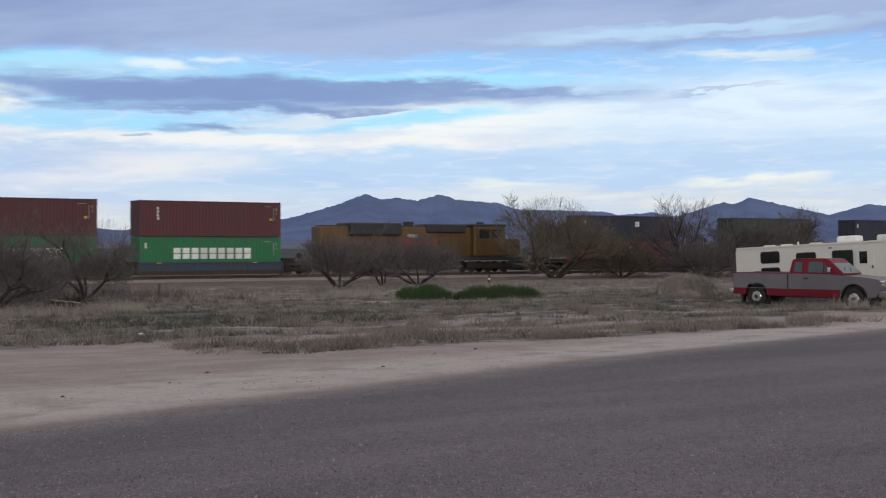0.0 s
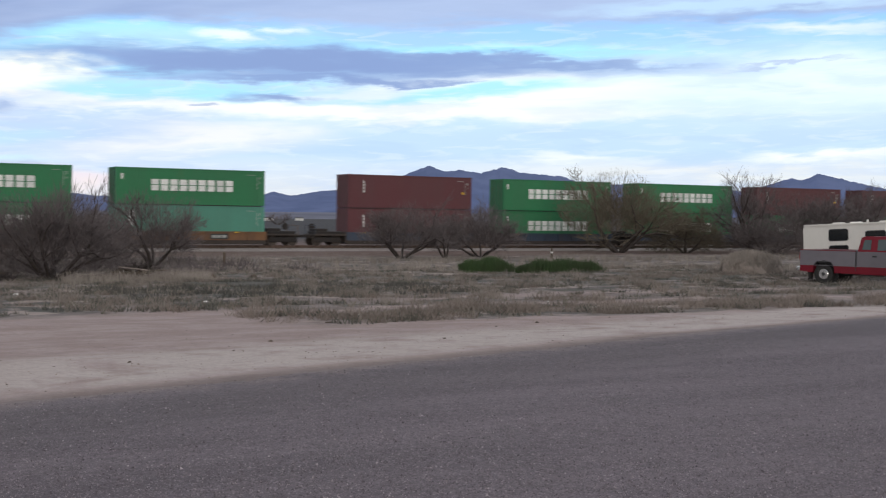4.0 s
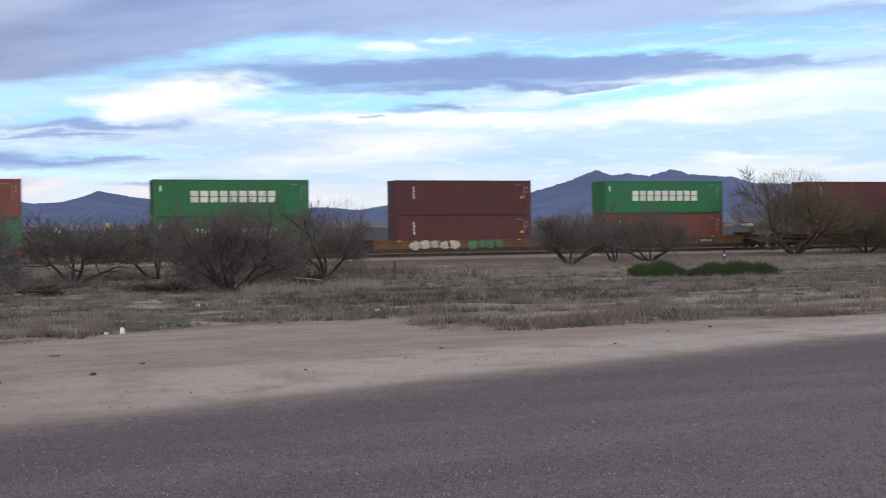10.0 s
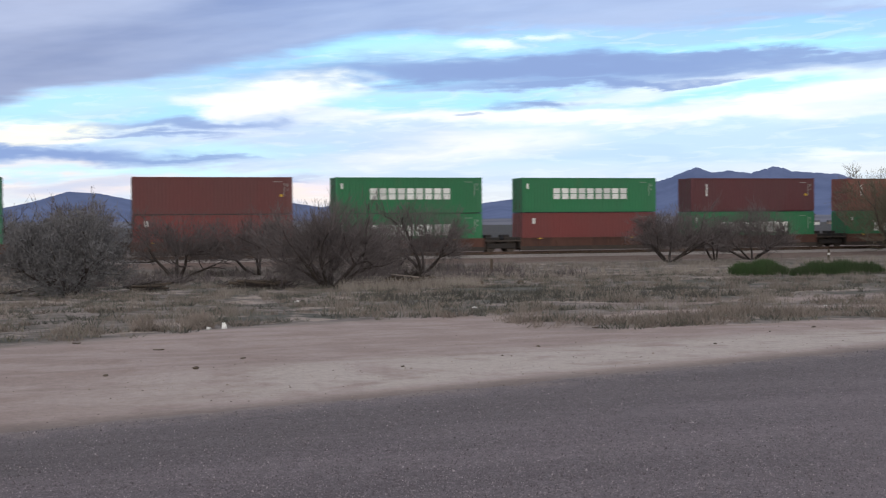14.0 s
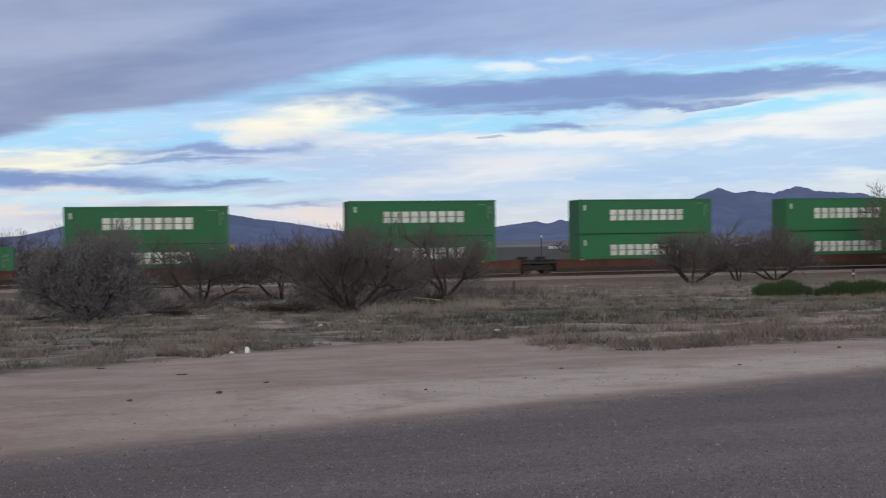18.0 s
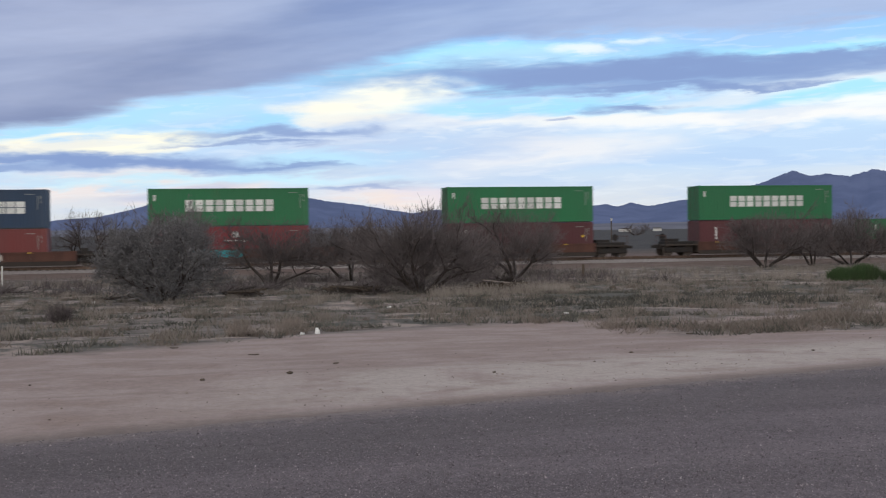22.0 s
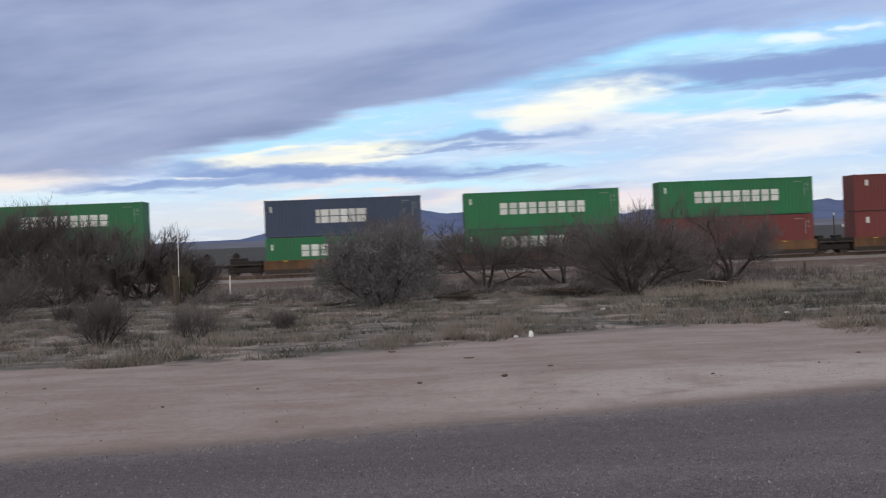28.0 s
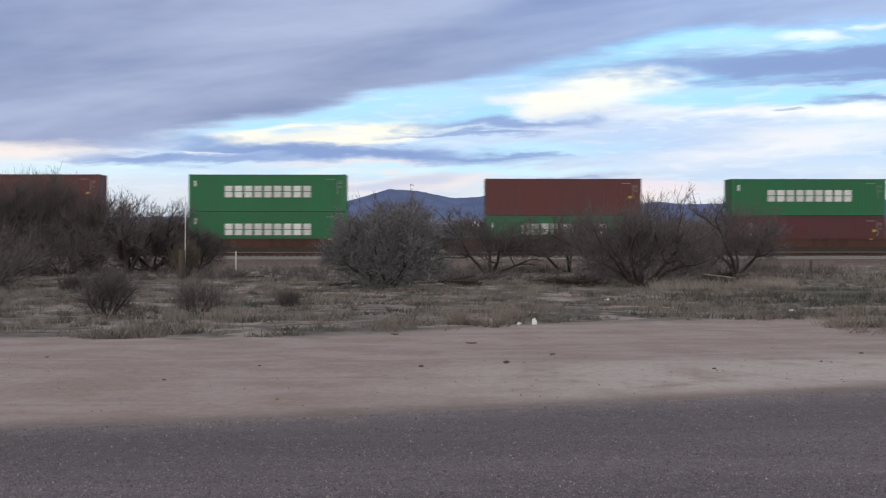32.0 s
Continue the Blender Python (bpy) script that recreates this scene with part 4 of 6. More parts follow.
def car_set(colour, places, well):
    """An articulated set: the rear ends of its boxes, front to back."""
    cars = []
    for i, b in enumerate(places):
        x = b + LENGTH / 2
        front = 2.9 if i == 0 else (places[i - 1] - b - well) / 2
        rear = 2.9 if i == len(places) - 1 else (b - places[i + 1] - well) / 2
        if i and i < len(places) - 1:
            front = rear = round((front + rear) / 2, 1)
        elif i == 0:
            rear = round(rear, 1)
        else:
            front = round(front, 1)
        cars.append(well_car(colour, x, well, front, rear, i == 0))
    return cars


# the head of this stretch, then the locomotive, then the long rake
stack(115.0, "charcoal", "charcoal", 2)
stack(95.3, "darkgreen", "darkgreen", 2)
stack(74.4, "charcoal", "brightred", 2)
car_set("rust", (115.0, 95.3, 74.4), 16.4)
stack(29.84, "maroon", "green")
stack(14.28, "maroon", "green")
stack(-1.25, "green", "green")
stack(-16.73, "green", "green")
stack(-32.30, "maroon", "maroon")
car_set("blue", (29.84, 14.28, -1.25, -16.73, -32.30), 12.5)
stack(-52.02, "green", "teal")
stack(-67.50, "green", "green")
stack(-82.87, "maroon", "green")
stack(-98.25, "green", "red")
stack(-113.67, "maroon", "red")
five = car_set("yellow", (-52.02, -67.50, -82.87, -98.25, -113.67), 12.5)
logo_bar(five[2], 2.2)
logo_bar(five[0], 2.2)
logo_bar(five[3], 2.2)
stack(-135.37, "green", "orange")
stack(-154.73, "maroon", "maroon")
stack(-174.35, "green", "green")
three = car_set("yellow", (-135.37, -154.73, -174.35), 16.4)
spray(three[1], graffiti_white, -4.6, 0.78, 5, 0.95, 1, "faded white graffiti")
spray(three[1], graffiti_green, 0.6, 0.78, 4, 0.85, 2, "green graffiti")
logo_bar(three[0], 4.2)
stack(-196.11, "orange", "green")
stack(-211.71, "maroon", "green")
stack(-227.27, "green", "red")
stack(-242.96, "green", "green")
stack(-258.60, "brown", "red")
car_set("rust", (-196.11, -211.71, -227.27, -242.96, -258.60), 12.5)
stack(-280.18, "green", "green")
stack(-299.64, "green", "green")
stack(-319.17, "green", "green")
car_set("rust", (-280.18, -299.64, -319.17), 16.4)
stack(-340.80, "green", "green", True)
stack(-356.61, None, "green", True)
stack(-372.42, "green", "maroon", True)
car_set("rust", (-340.80, -356.61, -372.42), 12.5)
stack(-393.94, "green", "maroon", True)
car_set("rust", (-393.94,), 12.5)
stack(-417.23, "green", "brightred", True)
stack(-436.77, "navylong", "red", True)
stack(-456.16, "brown", "green")
three = car_set("rust", (-417.23, -436.77, -456.16), 16.4)
spray(three[0], graffiti_teal, -3.6, 0.78, 6, 0.9, 3, "teal graffiti letters")
spray(three[1], graffiti_white, -2.2, 0.78, 7, 0.85, 4, "white outlined graffiti")
stack(-477.60, "navysix", "navy")
stack(-493.12, "red", "red")
stack(-508.62, "green", "red")
stack(-524.00, "green", "green", True)
stack(-539.59, "greyblue", "green", True)
five = car_set("yellow", (-477.60, -493.12, -508.62, -524.00, -539.59), 12.5)
logo_bar(five[1], -3.0)
logo_bar(five[2], -1.0)
spray(five[1], graffiti_teal, 1.0, 0.76, 4, 0.6, 5, "blue graffiti")
stack(-561.17, "green", "green")
stack(-580.52, "green", "maroon", True)
stack(-599.91, "brown", "green", True)
car_set("rust", (-561.17, -580.52, -599.91), 16.4)
stack(-623.05, "green", "green")
stack(-642.16, "brown", "maroon")
car_set("rust", (-623.05, -642.16), 16.4)


def build_locomotive(x):
    """A six-axle road engine, yellow with a dark roof; its origin lies on the rail under its middle."""
    e = thing("locomotive", "yellow diesel locomotive with dark grey roof and running gear", "locomotive")
    part("frame", boxes((-10.6, 10.6, -1.35, 1.35, 1.15, 1.5), bevel=0.04), loco_grey, e)
    part("fuel_tank", boxes((-3.6, 3.4, -1.3, 1.3, 0.35, 1.1), bevel=0.15), loco_grey, e)
    hood = part("long_hood", boxes((-11.0, 4.6, -0.95, 0.95, 1.5, 4.2), bevel=0.08), loco_yellow, e)
    for k in range(12):
        part("hood_door", boxes((-10.65 + k * 1.25, -10.65 + k * 1.25 + 1.1, -0.975, -0.94, 1.65, 3.5), bevel=0.01), loco_yellow, hood)
    part("radiator", boxes((-8.3, -3.1, -1.45, 1.45, 3.45, 4.55), bevel=0.12), loco_grey, e, "dark flared radiator housing")
    part("roof_box", boxes((-10.8, 4.5, -0.8, 0.8, 4.2, 4.32), bevel=0.08), loco_grey, e)
    part("dynamic_brake", boxes((-0.3, 3.9, -1.25, 1.25, 3.7, 4.5), bevel=0.12), loco_grey, e)
    part("exhaust_stack", boxes((-2.0, -1.3, -0.4, 0.4, 4.3, 4.72), bevel=0.05), loco_grey, e)
    cab = part("cab", boxes((4.6, 8.2, -1.5, 1.5, 1.5, 4.35), bevel=0.15), loco_yellow, e)
    part("cab_roof", boxes((4.5, 8.3, -1.48, 1.48, 4.3, 4.55), bevel=0.1), loco_grey, cab)
    for s in (-1, 1):
        for wx in (5.2, 6.6):
            part("side_window", boxes((wx, wx + 1.1, s * 1.505 - 0.01, s * 1.505 + 0.01, 3.2, 4.0)), glass, cab)
    part("windscreen", boxes((8.19, 8.22, -1.2, 1.2, 3.3, 4.05)), glass, cab)
    part("nose", boxes((8.2, 10.2, -1.1, 1.1, 1.5, 3.2), bevel=0.2), loco_yellow, e)
    for k in range(5):
        part("letter_block", boxes((-2.6 + k * 0.72, -2.04 + k * 0.72, -0.992, -0.982, 2.5, 3.1)), loco_red, e, "faded red painted block")
    part("emblem", boxes((-2.3, -1.2, -0.992, -0.982, 3.25, 3.55)), code_paint, e, "faded pale emblem")
    for s in (-1, 1):
        bm = bmesh.new()
        for k in range(16):
            cyl(bm, (-10.2 + k * 1.36, s * 1.4, 1.5), (-10.2 + k * 1.36, s * 1.4, 2.5), 0.02, seg=6)
        cyl(bm, (-10.2, s * 1.4, 2.5), (10.2, s * 1.4, 2.5), 0.02, seg=6)
        part("handrail", bm, loco_grey, e)
    for bx in (-6.6, 6.6):
        t = part("bogie", boxes((bx - 2.6, bx + 2.6, -1.15, -0.95, 0.35, 0.95), (bx - 2.6, bx + 2.6, 0.95, 1.15, 0.35, 0.95), bevel=0.08), black_steel, e, "black three-axle bogie")
        for wx in (-1.85, 0, 1.85):
            for s in (-1, 1):
                part("wheel", cyl(bmesh.new(), (bx + wx, s * 0.7, 0.53), (bx + wx, s * 0.84, 0.53), 0.53, seg=24), wheel_steel, t)
    part("plow", boxes((10.4, 10.9, -1.4, 1.4, 0.15, 1.1), bevel=0.1), loco_grey, e)
    part("horn", boxes((6.0, 6.5, -0.3, 0.3, 4.55, 4.75), bevel=0.04), loco_grey, cab)
    MOVING.append((e, x, TRACK_Y, RAIL))


build_locomotive(56.9)

# ---- trees and brush ----


def grow(rng, base, h, w, stems, levels, lean):
    """Branch lines of a many-stemmed desert tree: arrays of segment ends, radii and level."""
    segs = []

    def branch(p, d, length, r, level):
        for k in range(3):
            d = d + rng.normal(0, 0.16, 3) + np.array([0, 0, 0.03])
            d /= np.linalg.norm(d)
            q = p + d * length / 3
            r2 = r * 0.84
            segs.append((p, q, r, r2, level))
            p, r = q, r2
            if level < levels and (k > 0 or level > 0):
                for _ in range(2):
                    side = rng.normal(0, 1, 3)
                    side[2] = side[2] * 0.55 + 0.15
                    nd = d * 0.75 + side / np.linalg.norm(side) * 0.85
                    branch(p, nd / np.linalg.norm(nd), length * rng.uniform(0.45, 0.68), r * 0.62, level + 1)

    for k in range(stems):
        a = 2 * math.pi * (k + rng.uniform(-0.3, 0.3)) / stems
        out = lean * w / h
        d = np.array([math.cos(a) * out, math.sin(a) * out, 1.0])
        d /= np.linalg.norm(d)
        branch(np.array([math.cos(a) * 0.08, math.sin(a) * 0.08, -0.08]), d, h * rng.uniform(0.42, 0.55), 0.032 * h * rng.uniform(0.7, 1.1), 0)
    return segs


def make_tree(name, label, category, x, y, h, w, seed, crown_mat, twigs=2200, stems=4, levels=3, lean=0.8, bare=0.0, low=0.12, twig_r=0.0075, leafy=0, group="desert trees", z=None, spray=1.6):
    rng = np.random.default_rng(seed)
    twigs, twig_r = int(twigs * 0.85), twig_r * 0.8
    t = thing(name, label, category, group)
    t.location = (x, y, land(x, y) if z is None else z)
    segs = grow(rng, None, h, w, stems, levels, lean)
    P0, P1 = np.array([s[0] for s in segs]), np.array([s[1] for s in segs])
    R0, R1, LV = np.array([s[2] for s in segs]), np.array([s[3] for s in segs]), np.array([s[4] for s in segs])
    # fit the lines to the tree's height and breadth
    ends = P1[LV >= levels - 1]
    sx = (w / 2) / max(np.percentile(np.abs(ends[:, 0]), 93), 0.1)
    sy = (w / 2) / max(np.percentile(np.abs(ends[:, 1]), 93), 0.1)
    sz = h * 0.93 / max(np.percentile(ends[:, 2], 97), 0.1)
    S = np.array([sx, sy, sz])
    P0, P1 = P0 * S, P1 * S
    P0[:, 2], P1[:, 2] = np.maximum(P0[:, 2], -0.1), np.maximum(P1[:, 2], 0.05)
    big = LV <= 1
    v, f = prisms(P0[big], P1[big], np.maximum(R0[big], min(0.014, 0.005 * h)), np.maximum(R1[big], min(0.011, 0.004 * h)), 5)
    part("trunk", mesh_of("trunk", v, f, bark, True), bark, t, "dark forked trunk and limbs")
    fine0, fine1, fr0, fr1 = P0[~big], P1[~big], np.clip(R0[~big], min(0.006, 0.0025 * h), min(0.018, 0.007 * h)), np.clip(R1[~big], min(0.005, 0.002 * h), min(0.015, 0.006 * h))
    # twigs along the outer lines
    idx = rng.integers(0, len(fine0), twigs)
    k = rng.uniform(0, 1, (twigs, 1))
    s0 = fine0[idx] * (1 - k) + fine1[idx] * k
    along = fine1[idx] - fine0[idx]
    along /= np.maximum(np.linalg.norm(along, axis=1), 1e-4)[:, None]
    away = s0 - np.array([0, 0, h * 0.1])
    away /= np.maximum(np.linalg.norm(away, axis=1), 0.2)[:, None]
    d = rng.normal(0, 0.5, (twigs, 3)) + 0.7 * along + 0.7 * away + np.array([0, 0, 0.25])
    d /= np.linalg.norm(d, axis=1)[:, None]
    length = rng.uniform(0.18, 0.55, (twigs, 1)) * (0.5 + 0.12 * h)
    keep = (s0[:, 2] > low * h)
    s0, d, length = s0[keep], d[keep], length[keep]
    # fine outer sprays that round the crown off, thinner towards its edge
    m = int(twigs * spray)
    q = rng.normal(0, 1, (m, 3))
    q = q / np.linalg.norm(q, axis=1)[:, None] * rng.beta(2.2, 1.25, (m, 1)) * 1.08
    mid = h * (0.56 if low > 0.1 else 0.47)
    wob = 1 + 0.42 * np.array([noise.noise(Vector(t_) * 1.6 + Vector((seed * 3.1, 0, 0))) for t_ in q])[:, None]
    q = q * np.array([w * 0.52, w * 0.52, h - mid]) * wob + np.array([0, 0, mid])
    q = q[q[:, 2] > max(0.02, low * 0.9 * h)]
    qd = (q - np.array([0, 0, h * 0.05])) / np.array([w * 0.5, w * 0.5, h * 0.8])
    qd = qd / np.linalg.norm(qd, axis=1)[:, None] + rng.normal(0, 0.42, (len(q), 3))
    qd[:, 2] += 0.25
    qd /= np.linalg.norm(qd, axis=1)[:, None]
    s0, d = np.concatenate([s0, q]), np.concatenate([d, qd])
    length = np.concatenate([length, rng.uniform(0.12, 0.45, (len(q), 1)) * (0.45 + 0.12 * h)])
    a0 = np.concatenate([fine0, s0])
    a1 = np.concatenate([fine1, s0 + d * length])
    r0 = np.concatenate([fr0, np.full(len(s0), twig_r)])
    r1 = np.concatenate([fr1, np.full(len(s0), twig_r * 0.5)])
    if leafy:
        m = rng.integers(0, len(s0), leafy)
        c = s0[m] + d[m] * length[m] * rng.uniform(0.2, 1.1, (leafy, 1)) + rng.normal(0, 0.05, (leafy, 3))
        ld = rng.normal(0, 1, (leafy, 3))
        ld /= np.linalg.norm(ld, axis=1)[:, None]
        sz_ = rng.uniform(0.03, 0.075, (leafy, 1))
        a0, a1 = np.concatenate([a0, c]), np.concatenate([a1, c + ld * sz_])
        r0, r1 = np.concatenate([r0, np.full(leafy, 0.015)]), np.concatenate([r1, np.full(leafy, 0.004)])
    n = len(fine0)
    v, f = prisms(a0[:n], a1[:n], r0[:n], r1[:n], 3)
    v2, f2 = ribbons(a0[n:], a1[n:], r0[n:] * 1.3, r1[n:] * 1.3, seed + 1)
    v, f = list(v) + list(v2), list(f) + list(f2 + len(v))
    part("crown", mesh_of("crown", v, f, crown_mat), crown_mat, t, "crown of fine bare twigs")
    return t


TREE = "bare grey-brown mesquite tree with dark forked trunk on dry grass"
make_tree("mesquite_tree", "large olive-tinged mesquite tree with spreading limbs beside the track", "tree", 64.5, 85.0, 6.2, 10.4, 11, twig_green, 15000, 5, 3, 0.85, low=0.32, twig_r=0.009)
make_tree("shrub", "olive-green desert shrub on dry grass", "shrub", 72.1, 85.0, 3.6, 6.4, 12, twig_green, 9000, 6, 3, 0.9, low=0.03, twig_r=0.010, group="desert shrubs")
make_tree("mesquite_tree", "tall bare mesquite tree with open branches", "tree", 78.5, 83.3, 7.2, 6.6, 13, twig, 4200, 4, 3, 0.7)
make_tree("shrub", "dense olive-brown brush behind the trailer", "shrub", 85.6, 81.3, 5.2, 9.0, 14, twig, 13000, 7, 3, 0.9, low=0.02, twig_r=0.010, group="desert shrubs")
make_tree("shrub", "dense dark olive brush beside the track", "shrub", 77.5, 80.5, 3.4, 6.5, 34, twig, 8000, 7, 3, 0.9, low=0.02, twig_r=0.010, group="desert shrubs")
make_tree("mesquite_tree", "tall bare mesquite tree behind the trailer", "tree", 95.7, 85.0, 6.4, 5.4, 15, twig, 4200, 4, 3, 0.7)
make_tree("mesquite_tree", TREE, "tree", 37.8, 74.6, 3.6, 5.6, 16, twig, 7000, 5, 3, 0.9, low=0.2)
make_tree("mesquite_tree", TREE, "tree", 45.7, 77.1, 3.6, 6.4, 17, twig, 7500, 5, 3, 1.0, low=0.2)
make_tree("shrub", "thin bare desert shrub on dry grass", "shrub", 41.6, 75.1, 3.0, 3.0, 18, twig, 2200, 3, 3, 0.6, group="desert shrubs")
make_tree("mesquite_tree", TREE, "tree", 8.9, 67.6, 3.3, 6.2, 19, twig, 5120, 4, 3, 1.0, low=0.28)
make_tree("mesquite_tree", TREE, "tree", 4.2, 65.0, 3.3, 5.6, 20, twig, 4800, 4, 3, 0.9, low=0.28)
make_tree("mesquite_bush", "broad dark bare mesquite bush with many stems", "shrub", 9.0, 47.4, 3.25, 4.7, 21, twig, 9500, 8, 3, 0.9, low=0.04, twig_r=0.0062, group="desert shrubs")
make_tree("mesquite_tree", TREE, "tree", 18.0, 66.0, 3.9, 5.0, 22, twig, 5280, 5, 3, 0.7, low=0.1)
make_tree("mesquite_tree", TREE, "tree", 14.2, 63.0, 2.9, 3.8, 23, twig, 3840, 5, 3, 0.8, low=0.06)
make_tree("saltbush", "dense rounded grey-green saltbush on bare ground", "shrub", -1.0, 45.1, 2.95, 3.9, 24, leaf_grey, 4200, 9, 3, 0.9, low=0.0, leafy=36000, group="desert shrubs")
make_tree("mesquite_tree", TREE, "tree", -0.3, 63.3, 4.1, 3.4, 25, twig, 2720, 3, 3, 0.6)
make_tree("mesquite_tree", "tall bare mesquite tree in a dark thicket", "tree", -22.8, 66.0, 5.4, 4.6, 26, twig, 4500, 4, 3, 0.6)
make_tree("mesquite_tree", "tall bare mesquite tree in a dark thicket", "tree", -20.6, 67.5, 5.5, 4.2, 27, twig, 4500, 4, 3, 0.6)
make_tree("mesquite_tree", "bare mesquite tree at the edge of a thicket", "tree", -17.9, 68.1, 4.6, 4.2, 28, twig, 4140, 4, 3, 0.7)
for sx_, sy_, sh_, sw_, sd_ in ((-15.7, 66.5, 4.3, 3.4, 101), (-13.4, 68.2, 4.0, 3.2, 102), (-19.3, 69.5, 4.5, 3.4, 103)):
    make_tree("mesquite_tree", "bare vase-shaped mesquite tree in a thicket row", "tree", sx_, sy_, sh_, sw_, sd_, twig, 1500, 3, 3, 0.45, low=0.25, twig_r=0.007, spray=0.6)
make_tree("mesquite_tree", "tall bare mesquite tree in a dark thicket", "tree", -25.8, 65.4, 5.6, 5.6, 30, twig, 5220, 4, 3, 0.7)
make_tree("mesquite_tree", "tall bare mesquite tree in a dark thicket", "tree", -30.5, 66.0, 5.5, 6.0, 37, twig, 5220, 4, 3, 0.7)
for sx_, sy_, sh_, sw_, sd_ in ((-15.0, 69.2, 3.0, 4.4, 29), (-18.6, 64.5, 2.6, 4.6, 31), (-22.4, 63.0, 2.7, 5.0, 32), (-26.5, 62.0, 2.8, 5.4, 35), (-12.6, 70.5, 2.2, 3.2, 36), (-31.0, 61.0, 2.8, 5.6, 39)):
    make_tree("shrub", "dense dark brown thicket brush", "shrub", sx_, sy_, sh_, sw_, sd_, twig, 3600, 8, 3, 0.9, low=0.0, twig_r=0.010, group="desert shrubs")
make_tree("shrub", "low dark brush on pale ground", "shrub", -15.6, 43.3, 1.75, 4.4, 33, twig, 4200, 8, 3, 1.0, low=0.0, twig_r=0.007, group="desert shrubs")
make_tree("shrub", "low dark brush on pale ground", "shrub", -19.5, 41.5, 2.0, 4.6, 43, twig, 4200, 8, 3, 1.0, low=0.0, twig_r=0.007, group="desert shrubs")
make_tree("dead_weed", "dead grey-brown weed clump on bare ground", "weed", -6.6, 25.9, 0.98, 1.05, 40, twig, 2000, 9, 2, 0.7, low=0.0, twig_r=0.0032, spray=1.2, group="dead weeds")
make_tree("dead_weed", "dead grey-brown weed clump on bare ground", "weed", -5.0, 28.1, 0.62, 1.0, 41, twig, 1100, 9, 2, 0.7, low=0.0, twig_r=0.0032, spray=1.0, group="dead weeds")
make_tree("dead_weed", "small dark weed tuft on dry grass", "weed", -11.9, 42.2, 0.6, 0.8, 42, twig, 600, 7, 2, 0.7, low=0.0, twig_r=0.006, group="dead weeds")
make_tree("dead_weed", "small dark weed tuft on dry grass", "weed", -3.2, 31.0, 0.35, 0.5, 44, twig, 400, 7, 2, 0.7, low=0.0, twig_r=0.005, group="dead weeds")
make_tree("dead_weed", "small dark weed tuft on dry grass", "weed", 1.9, 23.6, 0.26, 0.6, 45, brown_weed, 260, 7, 2, 0.9, low=0.0, twig_r=0.003, group="dead weeds")
make_tree("dead_weed", "small dark weed tuft on dry grass", "weed", 0.9, 23.2, 0.25, 0.5, 46, brown_weed, 240, 7, 2, 0.9, low=0.0, twig_r=0.003, group="dead weeds")
make_tree("mesquite_tree", "bare tree beyond the railway", "tree", -9.5, 118.0, 5.0, 6.0, 47, twig, 2200, 4, 3, 0.8, z=-1.2)

make_tree("saltbush", "small grey-green saltbush on dry ground", "shrub", -13.0, 30.2, 1.05, 1.9, 48, leaf_grey, 1400, 8, 2, 0.9, low=0.0, twig_r=0.004, leafy=5000, group="desert shrubs")
make_tree("saltbush", "small grey-green saltbush on dry ground", "shrub", -9.4, 37.5, 0.65, 0.9, 49, leaf_grey, 700, 7, 2, 0.8, low=0.0, twig_r=0.004, leafy=2000, group="desert shrubs")
make_tree("shrub", "small round shrub behind the wooden post", "shrub", -11.5, 61.6, 1.75, 1.2, 50, twig_green, 1500, 5, 3, 0.7, low=0.3, group="desert shrubs")

# ---- grass and weeds ----


def tufts(name, label, mat, pts, height, width, blades, seed, lean=0.5):
    """One sheet of many grass tufts; pts are x, y, size."""
    rng = np.random.default_rng(seed)
    o = tagged(new(name), label, "grass", kind="stuff")
    base = np.array([(x, y, land(x, y) - 0.01) for x, y, s in pts])
    size = np.array([s for x, y, s in pts])
    b = np.repeat(base, blades, 0)
    s = np.repeat(size, blades)[:, None]
    n = len(b)
    b[:, :2] += rng.normal(0, 0.07, (n, 2)) * s
    d = np.concatenate([rng.normal(0, lean, (n, 2)), np.ones((n, 1))], 1)
    d /= np.linalg.norm(d, axis=1)[:, None]
    tip = b + d * height * s * rng.uniform(0.5, 1.15, (n, 1))
    v, f = ribbons(b, tip, width * 1.25 * s[:, 0] ** 0.5, width * 0.3 * s[:, 0] ** 0.5, seed + 1)
    part("blades", mesh_of(name, v, f, mat), mat, o)


def scatter(n, x0, x1, y0, y1, seed, keep):
    rng, out = np.random.default_rng(seed), []
    while len(out) < n:
        x, y = rng.uniform(x0, x1), y0 + (y1 - y0) * rng.uniform(0, 1) ** 1.25
        if keep(x, y, rng):
            out.append((x, y, rng.uniform(0.5, 1.5)))
    return out


def weedy(x, y, rng):
    edge = 21.9 + math.tanh((x - 1) / 2.4) * 2.6 + noise.noise((x * 0.4, y * 0.4, 2)) * 1.6
    tongue = 8.0 < x < 23 and 19.2 < y < 22.8
    if y < edge and not tongue:
        return False
    if x > 11 and abs(y - 27.5 - (x - 14) * 0.1) < 1.2:
        return rng.uniform() < 0.12
    clump = noise.noise((x * 0.55, y * 0.55, 8)) + 0.5 * noise.noise((x * 2.1, y * 2.1, 8))
    return rng.uniform() < 0.30 + clump * 1.5


